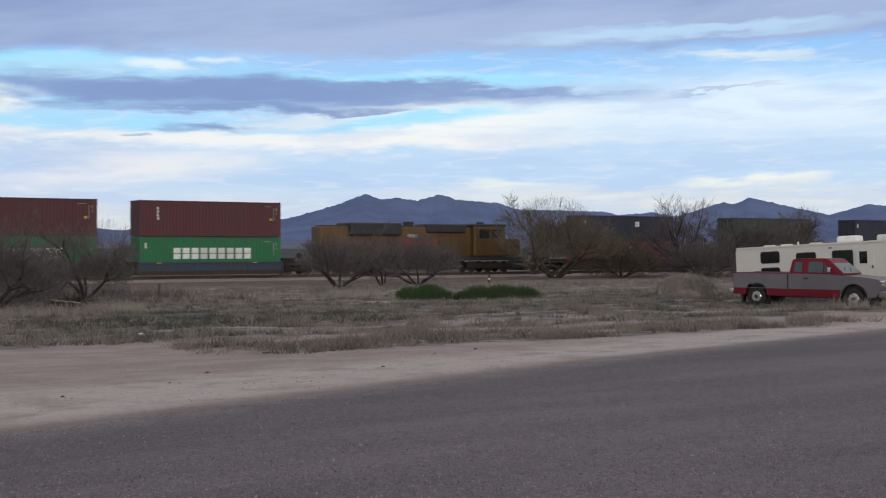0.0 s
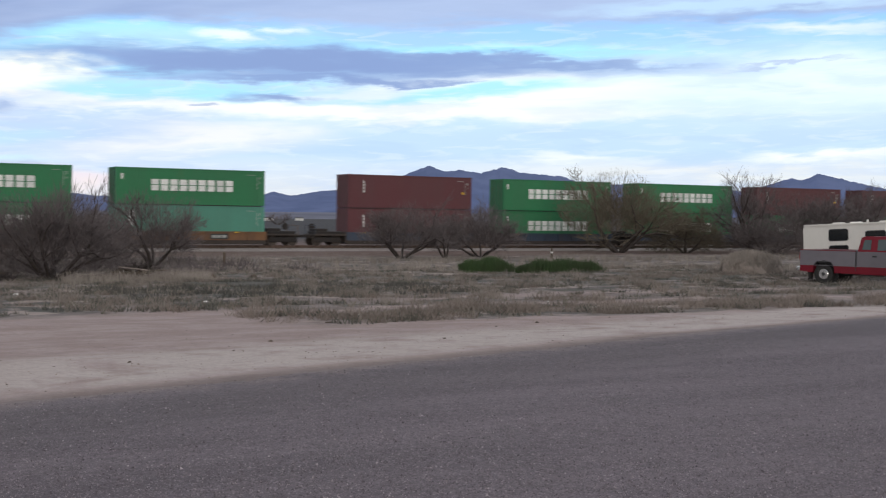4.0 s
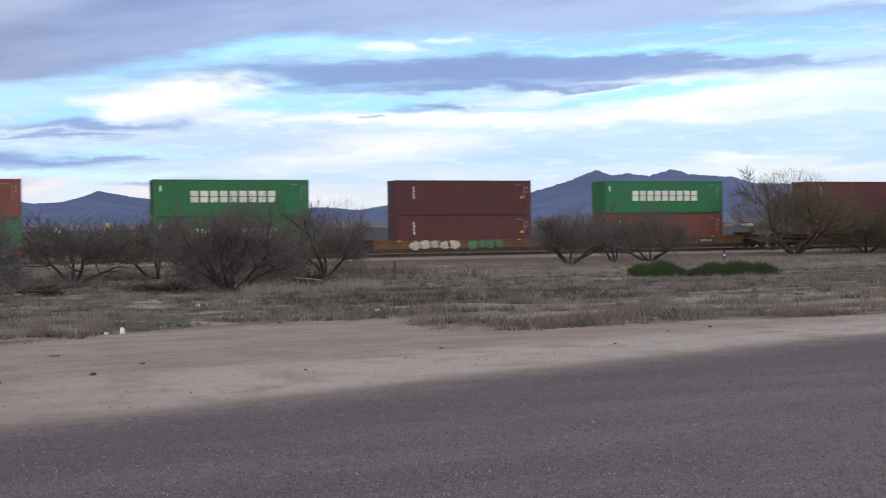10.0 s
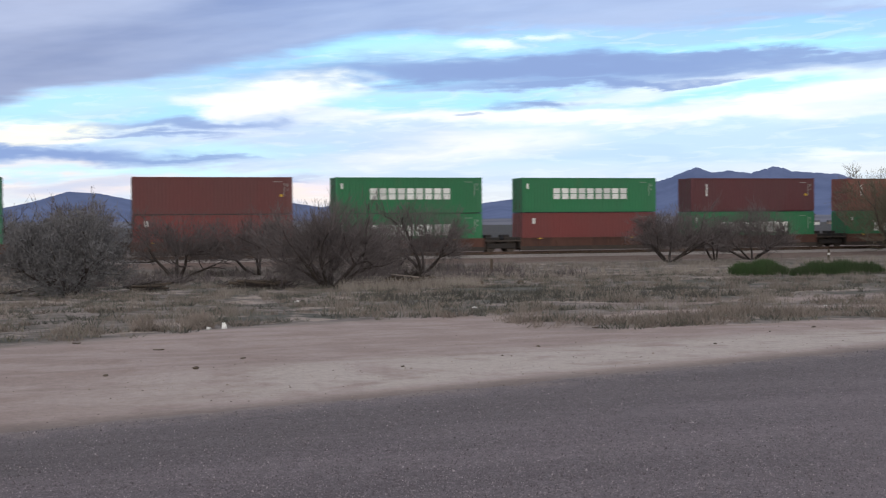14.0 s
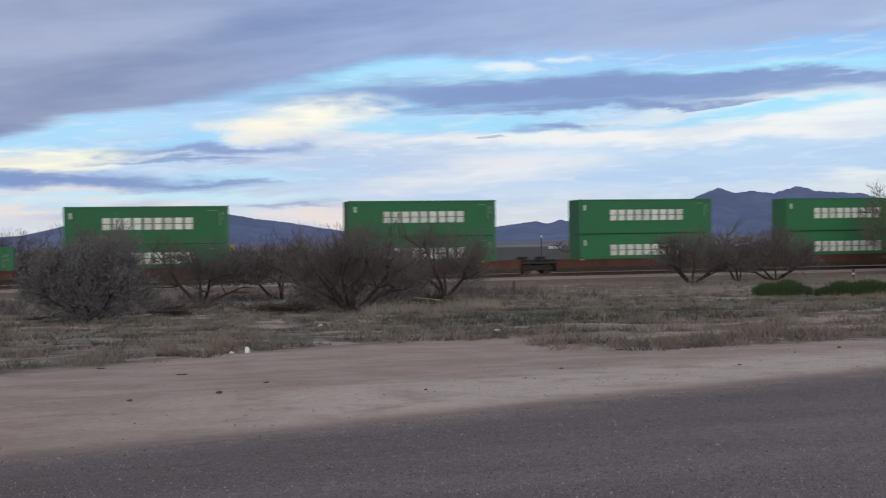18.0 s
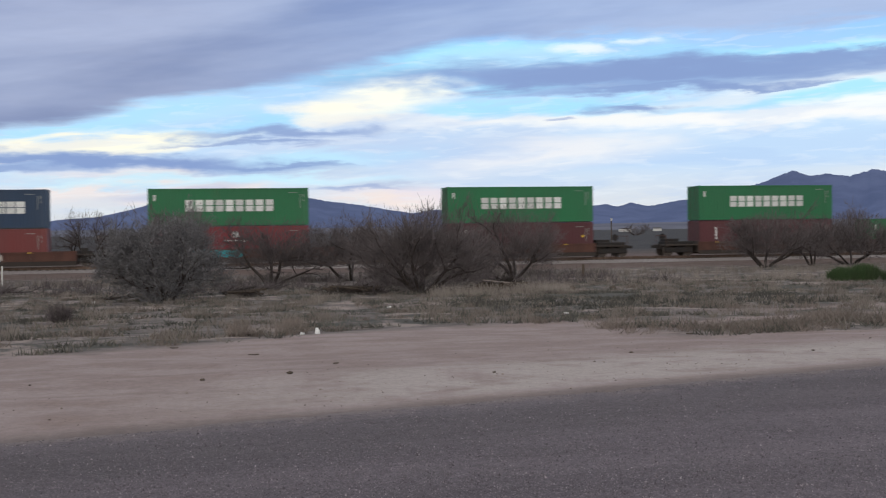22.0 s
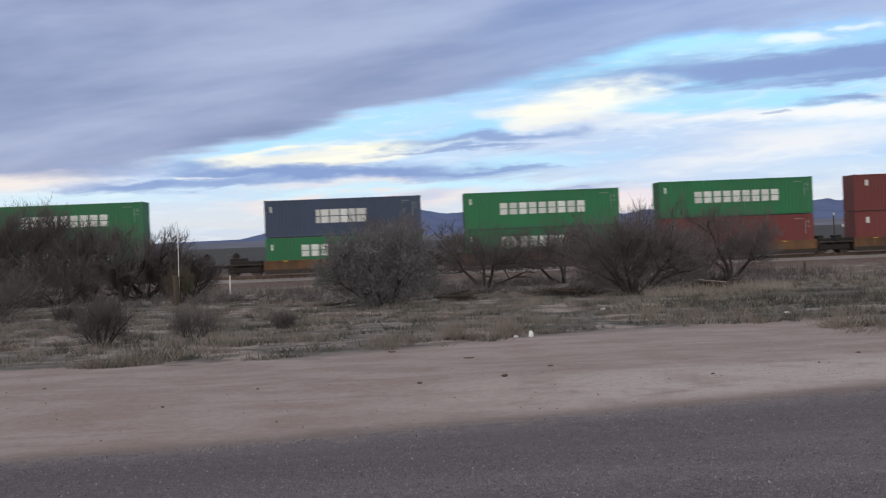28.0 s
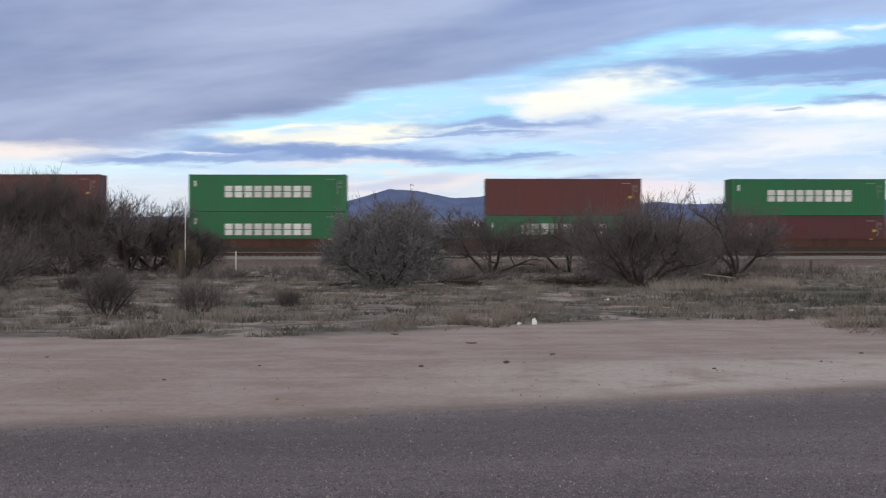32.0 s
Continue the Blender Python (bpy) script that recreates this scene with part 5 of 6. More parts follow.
tufts("dry_grass", "dry straw-coloured grass tufts over the flat", straw, scatter(11000, -30, 62, 19.2, 80, 50, weedy), 0.14, 0.006, 9, 51)
tufts("grey_weeds", "low grey-green weeds over the flat", weed, scatter(6000, -30, 62, 19.2, 62, 52, weedy), 0.13, 0.0075, 8, 53, 0.9)
tufts("tall_dry_grass", "taller pale grass along the railway ground", straw, scatter(2400, -35, 110, 66, 73, 54, lambda x, y, r: r.uniform() < 0.5 + noise.noise((x * 0.3, y * 0.5, 4))), 0.34, 0.012, 8, 55, 0.35)
tufts("tall_dry_grass", "taller pale grass beside the bushes", straw, scatter(260, 9.0, 14.5, 44.0, 47.0, 56, lambda x, y, r: True) + scatter(240, 36, 48, 29.2, 31.0, 57, lambda x, y, r: True)
      + scatter(420, 43, 62, 42, 52, 58, lambda x, y, r: True) + scatter(300, 20, 45, 54, 62, 59, lambda x, y, r: r.uniform() < 0.4), 0.36, 0.009, 9, 60, 0.35)
tufts("dry_weed_bank", "tangled brown weeds on the bare shoulder", brown_weed, scatter(800, 7.5, 25, 18.9, 23.2, 61, lambda x, y, r: abs(y - 21.0 - noise.noise((x * 0.5, 0, 6)) * 0.9) < 1.5 and r.uniform() < 0.3 + noise.noise((x * 0.9, y * 0.9, 6)) * 1.3), 0.22, 0.005, 12, 62, 0.8)


def clumps(n, x0, x1, y0, y1, seed):
    """Centres of weed clumps, each spread into many tufts."""
    rng, out = np.random.default_rng(seed), []
    for cx, cy, cs in scatter(n, x0, x1, y0, y1, seed + 1, weedy):
        for _ in range(7):
            out.append((cx + rng.normal(0, 0.16) * cs, cy + rng.normal(0, 0.12) * cs, rng.uniform(0.6, 1.3) * cs ** 0.5))
    return out


tufts("weed_clumps", "dark grey-green weed clumps scattered on pale soil", dark_weed, clumps(1700, -24, 50, 19, 60, 66), 0.15, 0.0085, 7, 68, 0.8)
tufts("brown_clumps", "brown dead weed clumps scattered on pale soil", brown_weed, clumps(1200, -24, 50, 19, 60, 71), 0.17, 0.0075, 8, 73, 0.6)


tufts("weed_patch", "patch of dark grey weeds on the flat", dark_weed, scatter(420, 8, 19, 30, 38, 96, lambda x, y, r: r.uniform() < 0.4 + noise.noise((x * 0.6, y * 0.6, 9))), 0.19, 0.008, 12, 97, 0.7)
tufts("understorey", "dark grey-brown low brush between the trees", twig, scatter(1000, -14, 24, 55, 72, 76, lambda x, y, r: r.uniform() < 0.25 + 1.6 * noise.noise((x * 0.35, y * 0.35, 12))), 0.5, 0.012, 9, 77, 0.6)
tufts("pale_clumps", "pale dry grass clumps standing in the weeds", straw, clumps(240, -20, 46, 22, 56, 78), 0.26, 0.006, 12, 79, 0.35)


def green_clump(x, y, w, d, h, seed):
    rng = np.random.default_rng(seed)
    o = thing("grass_clump", "bright green grass clump on dry ground", "grass", "green clumps")
    o.location = (x, y, land(x, y))
    n = 7000
    r, a = np.sqrt(rng.uniform(0, 1, n)), rng.uniform(0, 2 * math.pi, n)
    b = np.stack([np.cos(a) * r * w / 2, np.sin(a) * r * d / 2, np.full(n, -0.05)], 1)
    hh = h * (1 - 0.55 * r ** 4) * rng.uniform(0.4, 1.08, n) * (0.85 + 0.3 * np.sin(b[:, 0] * 2.1 + 1) ** 2) + 0.08
    tip = b + np.stack([rng.normal(0, 0.12, n), rng.normal(0, 0.12, n), hh], 1)
    v, f = ribbons(b, tip, np.full(n, 0.014), np.full(n, 0.004), seed + 1)
    part("tuft", mesh_of("tuft", v, f, fresh), fresh, o)


green_clump(30.6, 51.0, 3.0, 1.6, 0.66, 63)
green_clump(33.4, 48.7, 5.0, 1.7, 0.62, 64)


def build_mound():
    rng = np.random.default_rng(70)
    o = thing("earth_mound", "low mound of earth grown over with dry weeds", "mound")
    o.location = (41.0, 43.5, land(41, 43.5) - 0.05)
    bm = bmesh.new()
    bmesh.ops.create_icosphere(bm, subdivisions=4, radius=1.0)
    for v in bm.verts:
        k = 1 + 0.18 * noise.noise(v.co * 2.2) + 0.06 * noise.noise(v.co * 7)
        v.co = Vector((v.co.x * 1.6 * k, v.co.y * 1.3 * k, max(-0.1, v.co.z) * 1.0 * k))
    part("earth", bm, stone, o, "", True)
    n = 2600
    a, r = rng.uniform(0, 2 * math.pi, n), np.sqrt(rng.uniform(0, 1, n))
    b = np.stack([np.cos(a) * r * 1.65, np.sin(a) * r * 1.35, 0.98 * np.sqrt(np.maximum(0, 1 - r ** 2))], 1)
    tip = b + np.stack([rng.normal(0, 0.1, n), rng.normal(0, 0.1, n), rng.uniform(0.08, 0.3, n)], 1)
    v, f = prisms(b, tip, np.full(n, 0.014), np.full(n, 0.004), 3)
    part("weed_cover", mesh_of("weed_cover", v, f, straw), straw, o)


build_mound()

# ---- posts, litter, stones ----


def post(name, label, x, y, h, r, mat, cap=None):
    o = thing(name, label, "post")
    o.location = (x, y, land(x, y))
    bm = cyl(bmesh.new(), (0, 0, -0.1), (0.02, 0.01, h), r, r * 0.85, 10)
    part("shaft", bm, mat, o)
    if cap:
        part("cap", cyl(bmesh.new(), (0.015, 0.01, h - 0.36), (0.015, 0.01, h - 0.24), r * 1.1, r * 1.08, 10), cap, o)
    return o


post("fence_post", "short dark weathered wooden post in dry grass", 21.53, 64.28, 0.76, 0.085, wood_old)
post("marker_post", "short dark marker post with pale band", 49.46, 73.2, 0.72, 0.09, wood_old, white_paint)
post("marker_stake", "slim white painted marker stake", -10.29, 70.04, 1.12, 0.055, white_paint)


def build_gate_post():
    o = thing("fence_post", "stout weathered wooden post with thin pole fixed to it", "post")
    o.location = (-11.16, 58.38, land(-11.16, 58.38))
    part("shaft", cyl(bmesh.new(), (0, 0, -0.1), (0, 0, 1.42), 0.17, 0.15, 12), wood_old, o)
    part("thin_pole", cyl(bmesh.new(), (0.12, 0.1, 0.2), (0.16, 0.1, 4.0), 0.020, 0.015, 8), white_paint, o, "thin pale pole")


build_gate_post()


def stone_at(name, label, category, x, y, sx, sy, sz, mat, seed, group=""):
    bm = bmesh.new()
    bmesh.ops.create_icosphere(bm, subdivisions=2, radius=1.0)
    for v in bm.verts:
        k = 1 + 0.3 * noise.noise(v.co * 1.7 + Vector((seed, 0, 0)))
        v.co = Vector((v.co.x * sx * k, v.co.y * sy * k, (v.co.z * 0.8 + 0.45) * sz * k))
    me = bpy.data.meshes.new(name)
    bm.to_mesh(me)
    bm.free()
    me.materials.append(mat)
    o = tagged(new(name, me), label, category, group)
    o.matrix_basis = pose(x, y, land(x, y) - sz * 0.15, 0, 0, seed * 47)
    return o


for sx_, sy_, sr_, sd_ in ((1.1, 14.0, 0.055, 1), (0.1, 13.75, 0.05, 2), (36.62, 30.4, 0.22, 3), (5.9, 15.6, 0.045, 4), (3.4, 13.4, 0.035, 5), (8.2, 14.8, 0.04, 6), (-2.6, 12.6, 0.03, 7), (11.6, 17.6, 0.05, 8), (-4.6, 15.2, 0.035, 9)):
    stone_at("clod", "dark clod of earth on pale dirt", "clod", sx_, sy_, sr_ * 0.8, sr_ * 0.6, sr_ * 0.4, stone if sd_ == 3 else wood_old, sd_, "clods and stones")
for sx_, sy_, sd_ in ((13.24, 46.28, 11), (15.3, 47.1, 12), (16.87, 46.6, 13), (12.9, 46.0, 16)):
    stone_at("cow_pat", "round dark lump in dry grass", "lump", sx_, sy_, 0.16, 0.16, 0.14, wood_old, sd_, "dark lumps")


def crumple(name, label, x, y, w, h, seed, mat=None):
    """A crumpled bag or sheet."""
    bm = bmesh.new()
    bmesh.ops.create_icosphere(bm, subdivisions=3, radius=1.0)
    for v in bm.verts:
        k = 1 + 0.55 * noise.noise(v.co * 2.1 + Vector((seed, 3, 0))) + 0.25 * noise.noise(v.co * 5.1)
        v.co = Vector((v.co.x * w * k, v.co.y * w * 0.6 * k, max(0, v.co.z * 0.9 + 0.2) * h * k))
    me = bpy.data.meshes.new(name)
    bm.to_mesh(me)
    bm.free()
    me.materials.append(mat or paper)
    o = tagged(new(name, me), label, "litter", "litter")
    o.matrix_basis = pose(x, y, land(x, y), 0, 0, seed * 31)


crumple("plastic_bag", "crumpled white plastic bag at the dirt's edge", 2.35, 23.0, 0.05, 0.10, 1)
crumple("paper_scrap", "flat white paper scrap on dirt", 2.05, 22.95, 0.065, 0.036, 2)
crumple("paper_scrap", "flat white paper scrap in weeds", 10.0, 21.6, 0.050, 0.036, 3)
crumple("paper_scrap", "flat white paper scrap in weeds", 15.9, 21.8, 0.080, 0.036, 4)
crumple("paper_scrap", "thin white scrap in grey weeds", 9.0, 28.2, 0.070, 0.030, 5)
crumple("paper_scrap", "white scrap in dry grass", 5.7, 34.9, 0.080, 0.048, 6)
crumple("paper_scrap", "white scrap in dry grass", 16.4, 24.4, 0.040, 0.024, 7)
crumple("paper_scrap", "pale scrap on bare ground", -3.4, 44.0, 0.100, 0.084, 8)
crumple("paper_scrap", "pale scrap on bare ground", 33.8, 32.0, 0.060, 0.036, 9)


def build_pile():
    o = thing("wood_pile", "low pile of grey dead branches and boards", "wood pile")
    o.location = (12.2, 46.6, land(12.2, 46.6))
    rng = np.random.default_rng(80)
    for k in range(16):
        a, l, z = rng.uniform(0, math.pi), rng.uniform(0.5, 1.1), rng.uniform(0.05, 0.32)
        c = rng.normal(0, 0.28, 2) * np.array([1.7, 0.7])
        d = np.array([math.cos(a), math.sin(a) * 0.6]) * l / 2
        part("branch", rod((c[0] - d[0], c[1] - d[1], z), (c[0] + d[0], c[1] + d[1], z + rng.uniform(-0.05, 0.12)), rng.uniform(0.03, 0.06), 0.025, 6), wood_old, o)
    part("board", boxes((-1.0, 0.2, -0.2, 0.0, 0.36, 0.40)), stone, o, "pale board on top").rotation_euler = (0.05, 0.12, 0.3)


build_pile()


def fallen_branch(x, y, length, turn, seed):
    """A dead bough lying on the ground, with side sticks."""
    rng = np.random.default_rng(seed)
    o = thing("fallen_branch", "dark dead branch lying in dry weeds", "branch", "fallen branches")
    o.matrix_basis = pose(x, y, land(x, y), 0, 0, turn)
    p, r = np.array([-length / 2, 0, 0.10]), 0.055
    bm = bmesh.new()
    for k in range(5):
        q = p + np.array([length / 5, rng.normal(0, 0.09), rng.normal(0.0, 0.045)])
        q[2] = max(0.06, q[2])
        cyl(bm, tuple(p), tuple(q), r, r * 0.86, 7)
        p, r = q, r * 0.86
    part("bough", bm, bark, o)
    for k in range(9):
        a = rng.uniform(-length / 2, length / 2)
        part("stick", rod((a, rng.normal(0, 0.08), 0.10), (a + rng.uniform(0.2, 0.8), rng.normal(0, 0.35), rng.uniform(0.08, 0.42)), 0.022, 0.008, 5), bark, o)


for bx_, by_, bl_, bt_, bs_ in ((5.8, 53.6, 1.5, 28, 1), (7.6, 54.6, 1.3, -32, 2), (3.6, 55.5, 1.2, 40, 3), (1.9, 51.0, 1.6, -8, 4), (10.9, 48.4, 1.3, 15, 5), (-3.0, 47.5, 1.4, 5, 6), (-8.4, 60.5, 1.8, -6, 7)):
    fallen_branch(bx_, by_, bl_, bt_, 700 + bs_)


def brush_heap(x, y, w, h, seed):
    """A low heap of cut dead brush: boughs and a tangle of sticks."""
    rng = np.random.default_rng(seed)
    o = thing("brush_heap", "low heap of dark dead brush on dry ground", "brush heap", "brush heaps")
    o.location = (x, y, land(x, y))
    for k in range(7):
        c = rng.uniform(-0.4, 0.4) * w
        part("bough", rod((c - 0.5, rng.normal(0, 0.3), 0.08 + rng.uniform(0, 0.5) * h), (c + 0.6, rng.normal(0, 0.3), 0.06 + rng.uniform(0, 0.6) * h), 0.055, 0.03, 6), wood_old, o)
    n = int(700 * w)
    c = np.stack([rng.normal(0, 0.26, n) * w, rng.normal(0, 0.35, n), np.zeros(n)], 1)
    top = h * np.exp(-(c[:, 0] / (0.42 * w)) ** 2) * (0.6 + 0.4 * np.sin(c[:, 0] * 2.7 + seed))
    c[:, 2] = rng.uniform(0, 1, n) * np.maximum(top, 0.06)
    d = rng.normal(0, 1, (n, 3)) * np.array([1.0, 0.6, 0.45])
    d /= np.linalg.norm(d, axis=1)[:, None]
    e = c + d * rng.uniform(0.15, 0.5, (n, 1))
    e[:, 2] = np.maximum(e[:, 2], 0.0)
    v, f = ribbons(c, e, np.full(n, 0.020), np.full(n, 0.007), seed + 1)
    part("brushwood", mesh_of("brushwood", v, f, bark), bark, o, "tangle of dark brushwood")


for hx_, hy_, hw_, hh_, hs_ in ((6.5, 48.2, 2.3, 0.55, 1), (2.1, 48.4, 0.9, 0.40, 2), (12.4, 47.4, 2.0, 0.5, 4)):
    brush_heap(hx_, hy_, hw_, hh_, 720 + hs_)


def bark_flake(x, y, w, seed):
    rng = random.Random(seed)
    bm = bmesh.new()
    pts = [(w / 2 * math.cos(a) * rng.uniform(0.6, 1.1), w * 0.2 * math.sin(a) * rng.uniform(0.6, 1.2)) for a in (2 * math.pi * i / 9 for i in range(9))]
    profile(bm, pts, 0.0, 0.014)
    me = bpy.data.meshes.new("bark_flake")
    for v in bm.verts:
        v.co = Vector((v.co.x, v.co.z, v.co.y + abs(v.co.x) * 0.10))
    bmesh.ops.recalc_face_normals(bm, faces=bm.faces)
    bm.to_mesh(me)
    bm.free()
    me.materials.append(wood_old)
    o = tagged(new("bark_flake", me), "flat dark bark flake on pale dirt", "debris", "bark flakes")
    o.matrix_basis = pose(x, y, land(x, y) - 0.003, 0, 0, rng.uniform(-40, 40))


for bx_, by_, bw_, bs_ in ((1.8, 15.4, 0.12, 3), (0.9, 18.4, 0.16, 6), (-0.3, 20.1, 0.2, 7), (-5.1, 21.4, 0.25, 11), (8.5, 19.6, 0.25, 14), (22.0, 19.0, 0.2, 21)):
    bark_flake(bx_, by_, bw_, 800 + bs_)


def build_gravel():
    """Loose pebbles over the bare shoulder, too many to count."""
    rng = np.random.default_rng(81)
    v, f = [], []
    octa = np.array([(1, 0, 0), (-1, 0, 0), (0, 1, 0), (0, -1, 0), (0, 0, 1), (0, 0, -0.6)], float)
    tri = ((0, 2, 4), (2, 1, 4), (1, 3, 4), (3, 0, 4), (2, 0, 5), (1, 2, 5), (3, 1, 5), (0, 3, 5))
    while len(v) < 6 * 2000:
        x = rng.uniform(-9, 26)
        y = road_edge(x) + 0.15 + abs(rng.normal(0, 3.5))
        s = rng.uniform(0.005, 0.013)
        if rng.uniform() < 0.02:
            s *= 2
        k = len(v)
        q = octa * rng.uniform(0.6, 1.2, (6, 1)) * s
        c, n = math.cos(k), math.sin(k)
        for p in q:
            v.append((x + p[0] * c - p[1] * n, y + p[0] * n + p[1] * c, land(x, y) + p[2] * 0.6 + s * 0.2))
        f += [(k + a, k + b, k + d) for a, b, d in tri]
    n, pick = len(v) // 6, len(v) // 6 * 3 // 4
    tagged_dark = tagged(new("crumbs"), "dark crumbs of asphalt and clod on the shoulder", "crumbs", kind="stuff")
    part("crumb", mesh_of("crumbs", [tuple(p) for p in v[pick * 6:]], [tuple(i - pick * 6 for i in q) for q in f[pick * 8:]], wood_old), wood_old, tagged_dark)
    v, f = v[:pick * 6], f[:pick * 8]
    o = tagged(new("pebbles"), "loose pebbles on the pale dirt shoulder", "pebbles", kind="stuff")
    part("stones", mesh_of("pebbles", v, f, stone), stone, o)


build_gravel()

def build_chips():
    """Stone chips standing proud of the asphalt where the road is nearest."""
    rng = np.random.default_rng(82)
    n = 72000
    r = 6.6 + 10.5 * rng.uniform(0, 1, n) ** 1.5
    a = np.radians(rng.uniform(-25, 56, n))
    x, y = r * np.sin(a), r * np.cos(a)
    edge = 10.36 + np.where(x > 0, 0.285, 0.225) * x
    keep = y < edge - 0.12
    x, y = x[keep], y[keep]
    n = len(x)
    s = rng.uniform(0.0035, 0.0075, n) * np.where(rng.uniform(0, 1, n) < 0.06, 1.6, 1.0)
    turn = rng.uniform(0, 2.1, n)
    v = np.zeros((n, 4, 3))
    for k in range(3):
        w = turn + k * 2.0944
        v[:, k] = np.stack([x + np.cos(w) * s * rng.uniform(0.7, 1.3, n), y + np.sin(w) * s, np.full(n, 0.018)], 1)
    v[:, 3] = np.stack([x + rng.normal(0, 0.3, n) * s, y + rng.normal(0, 0.3, n) * s, 0.020 + s * rng.uniform(0.7, 1.5, n)], 1)
    b = np.arange(n)[:, None] * 4
    f = np.concatenate([b + np.array(t) for t in ((0, 1, 3), (1, 2, 3), (2, 0, 3))])
    m = bpy.data.materials.new("mixed_stone_chips")
    m.use_nodes = True
    nt = Nodes(m.node_tree)
    rnd = nt.add("ShaderNodeNewGeometry").outputs["Random Per Island"]
    tone = nt.add("ShaderNodeValToRGB", {0: rnd})
    tone.color_ramp.elements[0].color, tone.color_ramp.elements[1].color = (0.055, 0.047, 0.053, 1), (0.42, 0.37, 0.385, 1)
    e = tone.color_ramp.elements.new(0.72)
    e.color = (0.140, 0.118, 0.132, 1)
    sh = m.node_tree.nodes["Principled BSDF"]
    nt.tree.links.new(tone.outputs[0], sh.inputs["Base Color"])
    sh.inputs["Roughness"].default_value = 0.8
    o = tagged(new("stone_chips"), "grey and pale stone chips bedded in the asphalt", "stone chips", kind="stuff")
    part("chips", mesh_of("chips", v.reshape(-1, 3), f, m), m, o)


build_chips()

# ---- pickup truck ----


def build_pickup():
    p = thing("pickup_truck", "red and grey extended-cab pickup truck parked on dry grass", "pickup truck")
    z = (land(35.9, 33.9) + land(38.2, 31.3)) / 2 - 0.02
    p.matrix_basis = pose(37.25, 32.35, z, 0, 0, -72.0)
    wb, half = 3.93, 0.98
    rear, front = -wb / 2, wb / 2

    def arch(cx, r, lo):
        return [(cx + r * math.cos(a), lo + r * math.sin(a)) for a in np.linspace(0, math.pi, 12)]

    # lower red band with wheel arches, then the grey band, then the cab
    bm = profile(bmesh.new(), [(-2.93, 0.48), (rear - 0.46, 0.44), (rear - 0.42, 0.72), (-2.93, 0.72)], -half, half)
    profile(bm, [(rear + 0.46, 0.44), (front - 0.52, 0.42), (front - 0.52, 0.72), (rear + 0.42, 0.72)], -half, half)
    body = part("lower_body", bm, truck_red, p, "dark red lower body")
    hood = [(-0.62, 0.725)] + [(front - 0.53, 0.725), (front - 0.53, 0.42)] + arch(front, 0.53, 0.42)[::-1][1:] + [(front + 0.85, 0.46), (front + 1.0, 0.74), (front + 1.04, 1.02), (front + 0.92, 1.12), (front + 0.5, 1.19), (0.95, 1.30), (-0.62, 1.30)]
    part("front_body", profile(bmesh.new(), hood, -half + 0.01, half - 0.01), truck_grey, p, "grey hood, fenders and doors")
    bed = [(-2.95, 0.725), (rear - 0.42, 0.725), (rear - 0.3, 0.87), (rear, 0.93), (rear + 0.3, 0.87), (rear + 0.42, 0.725), (-0.66, 0.725), (-0.66, 1.32), (-2.95, 1.32)]
    bedp = part("bed_side", profile(bmesh.new(), bed, -half, -half + 0.08), truck_grey, p, "grey bed side")
    part("bed_side", profile(bmesh.new(), bed, half - 0.08, half), truck_grey, p, "grey bed side")
    part("bed_floor", boxes((-2.90, -0.66, -half + 0.08, half - 0.08, 0.82, 0.88)), dark_trim, p)
    part("tailgate", boxes((-2.97, -2.89, -half + 0.02, half - 0.02, 0.72, 1.32), bevel=0.015), truck_grey, p)
    for s in (-1, 1):
        part("bed_rail", boxes((-2.95, -0.66, s * half - 0.05 if s > 0 else -half - 0.01, s * half + 0.01 if s > 0 else -half + 0.05, 1.30, 1.335), bevel=0.01), truck_red, p, "red rail along the bed")
    part("bed_wall", boxes((-0.72, -0.64, -half + 0.05, half - 0.05, 0.85, 1.34)), truck_grey, p)
    cab = [(-0.62, 1.28), (-0.52, 1.84), (-0.35, 1.89), (0.78, 1.90), (0.95, 1.86), (1.55, 1.32), (1.55, 1.28)]
    bm = profile(bmesh.new(), cab, -half + 0.06, half - 0.06)
    for v in bm.verts:
        if v.co.z > 1.6:
            v.co.y *= 0.86
    c = part("cab", bm, truck_red, p, "red cab roof and pillars")
    for s in (-1, 1):
        for pts in (((-0.44, 1.38), (-0.38, 1.75), (-0.10, 1.76), (-0.10, 1.38)), ((0.16, 1.36), (0.16, 1.77), (0.62, 1.78), (0.74, 1.72), (0.74, 1.36)), ((0.80, 1.36), (0.80, 1.68), (1.10, 1.42), (1.10, 1.36))):
            bm = bmesh.new()
            vs = []
            for x, zz in pts:
                k = (zz - 1.28) / 0.6
                vs.append(bm.verts.new((x, s * ((half - 0.06) * (1 - 0.14 * min(1, k)) + 0.012), zz)))
            fc = bm.faces.new(vs if s < 0 else vs[::-1])
            r = bmesh.ops.extrude_face_region(bm, geom=[fc])
            bmesh.ops.translate(bm, verts=[e for e in r["geom"] if isinstance(e, bmesh.types.BMVert)], vec=(0, s * 0.008, 0))
            part("side_window", bm, truck_glass, c)
        part("mirror", boxes((1.02, 1.14, s * (half + 0.02) if s > 0 else -half - 0.22, half + 0.22 if s > 0 else -half - 0.02, 1.38, 1.56), bevel=0.03), chrome, c, "chrome door mirror")
        door = part("door", boxes((-0.05, 1.12, s * (half - 0.006) if s > 0 else -half - 0.004, half + 0.004 if s > 0 else -half + 0.006, 0.52, 1.27), bevel=0.004), truck_grey, p)
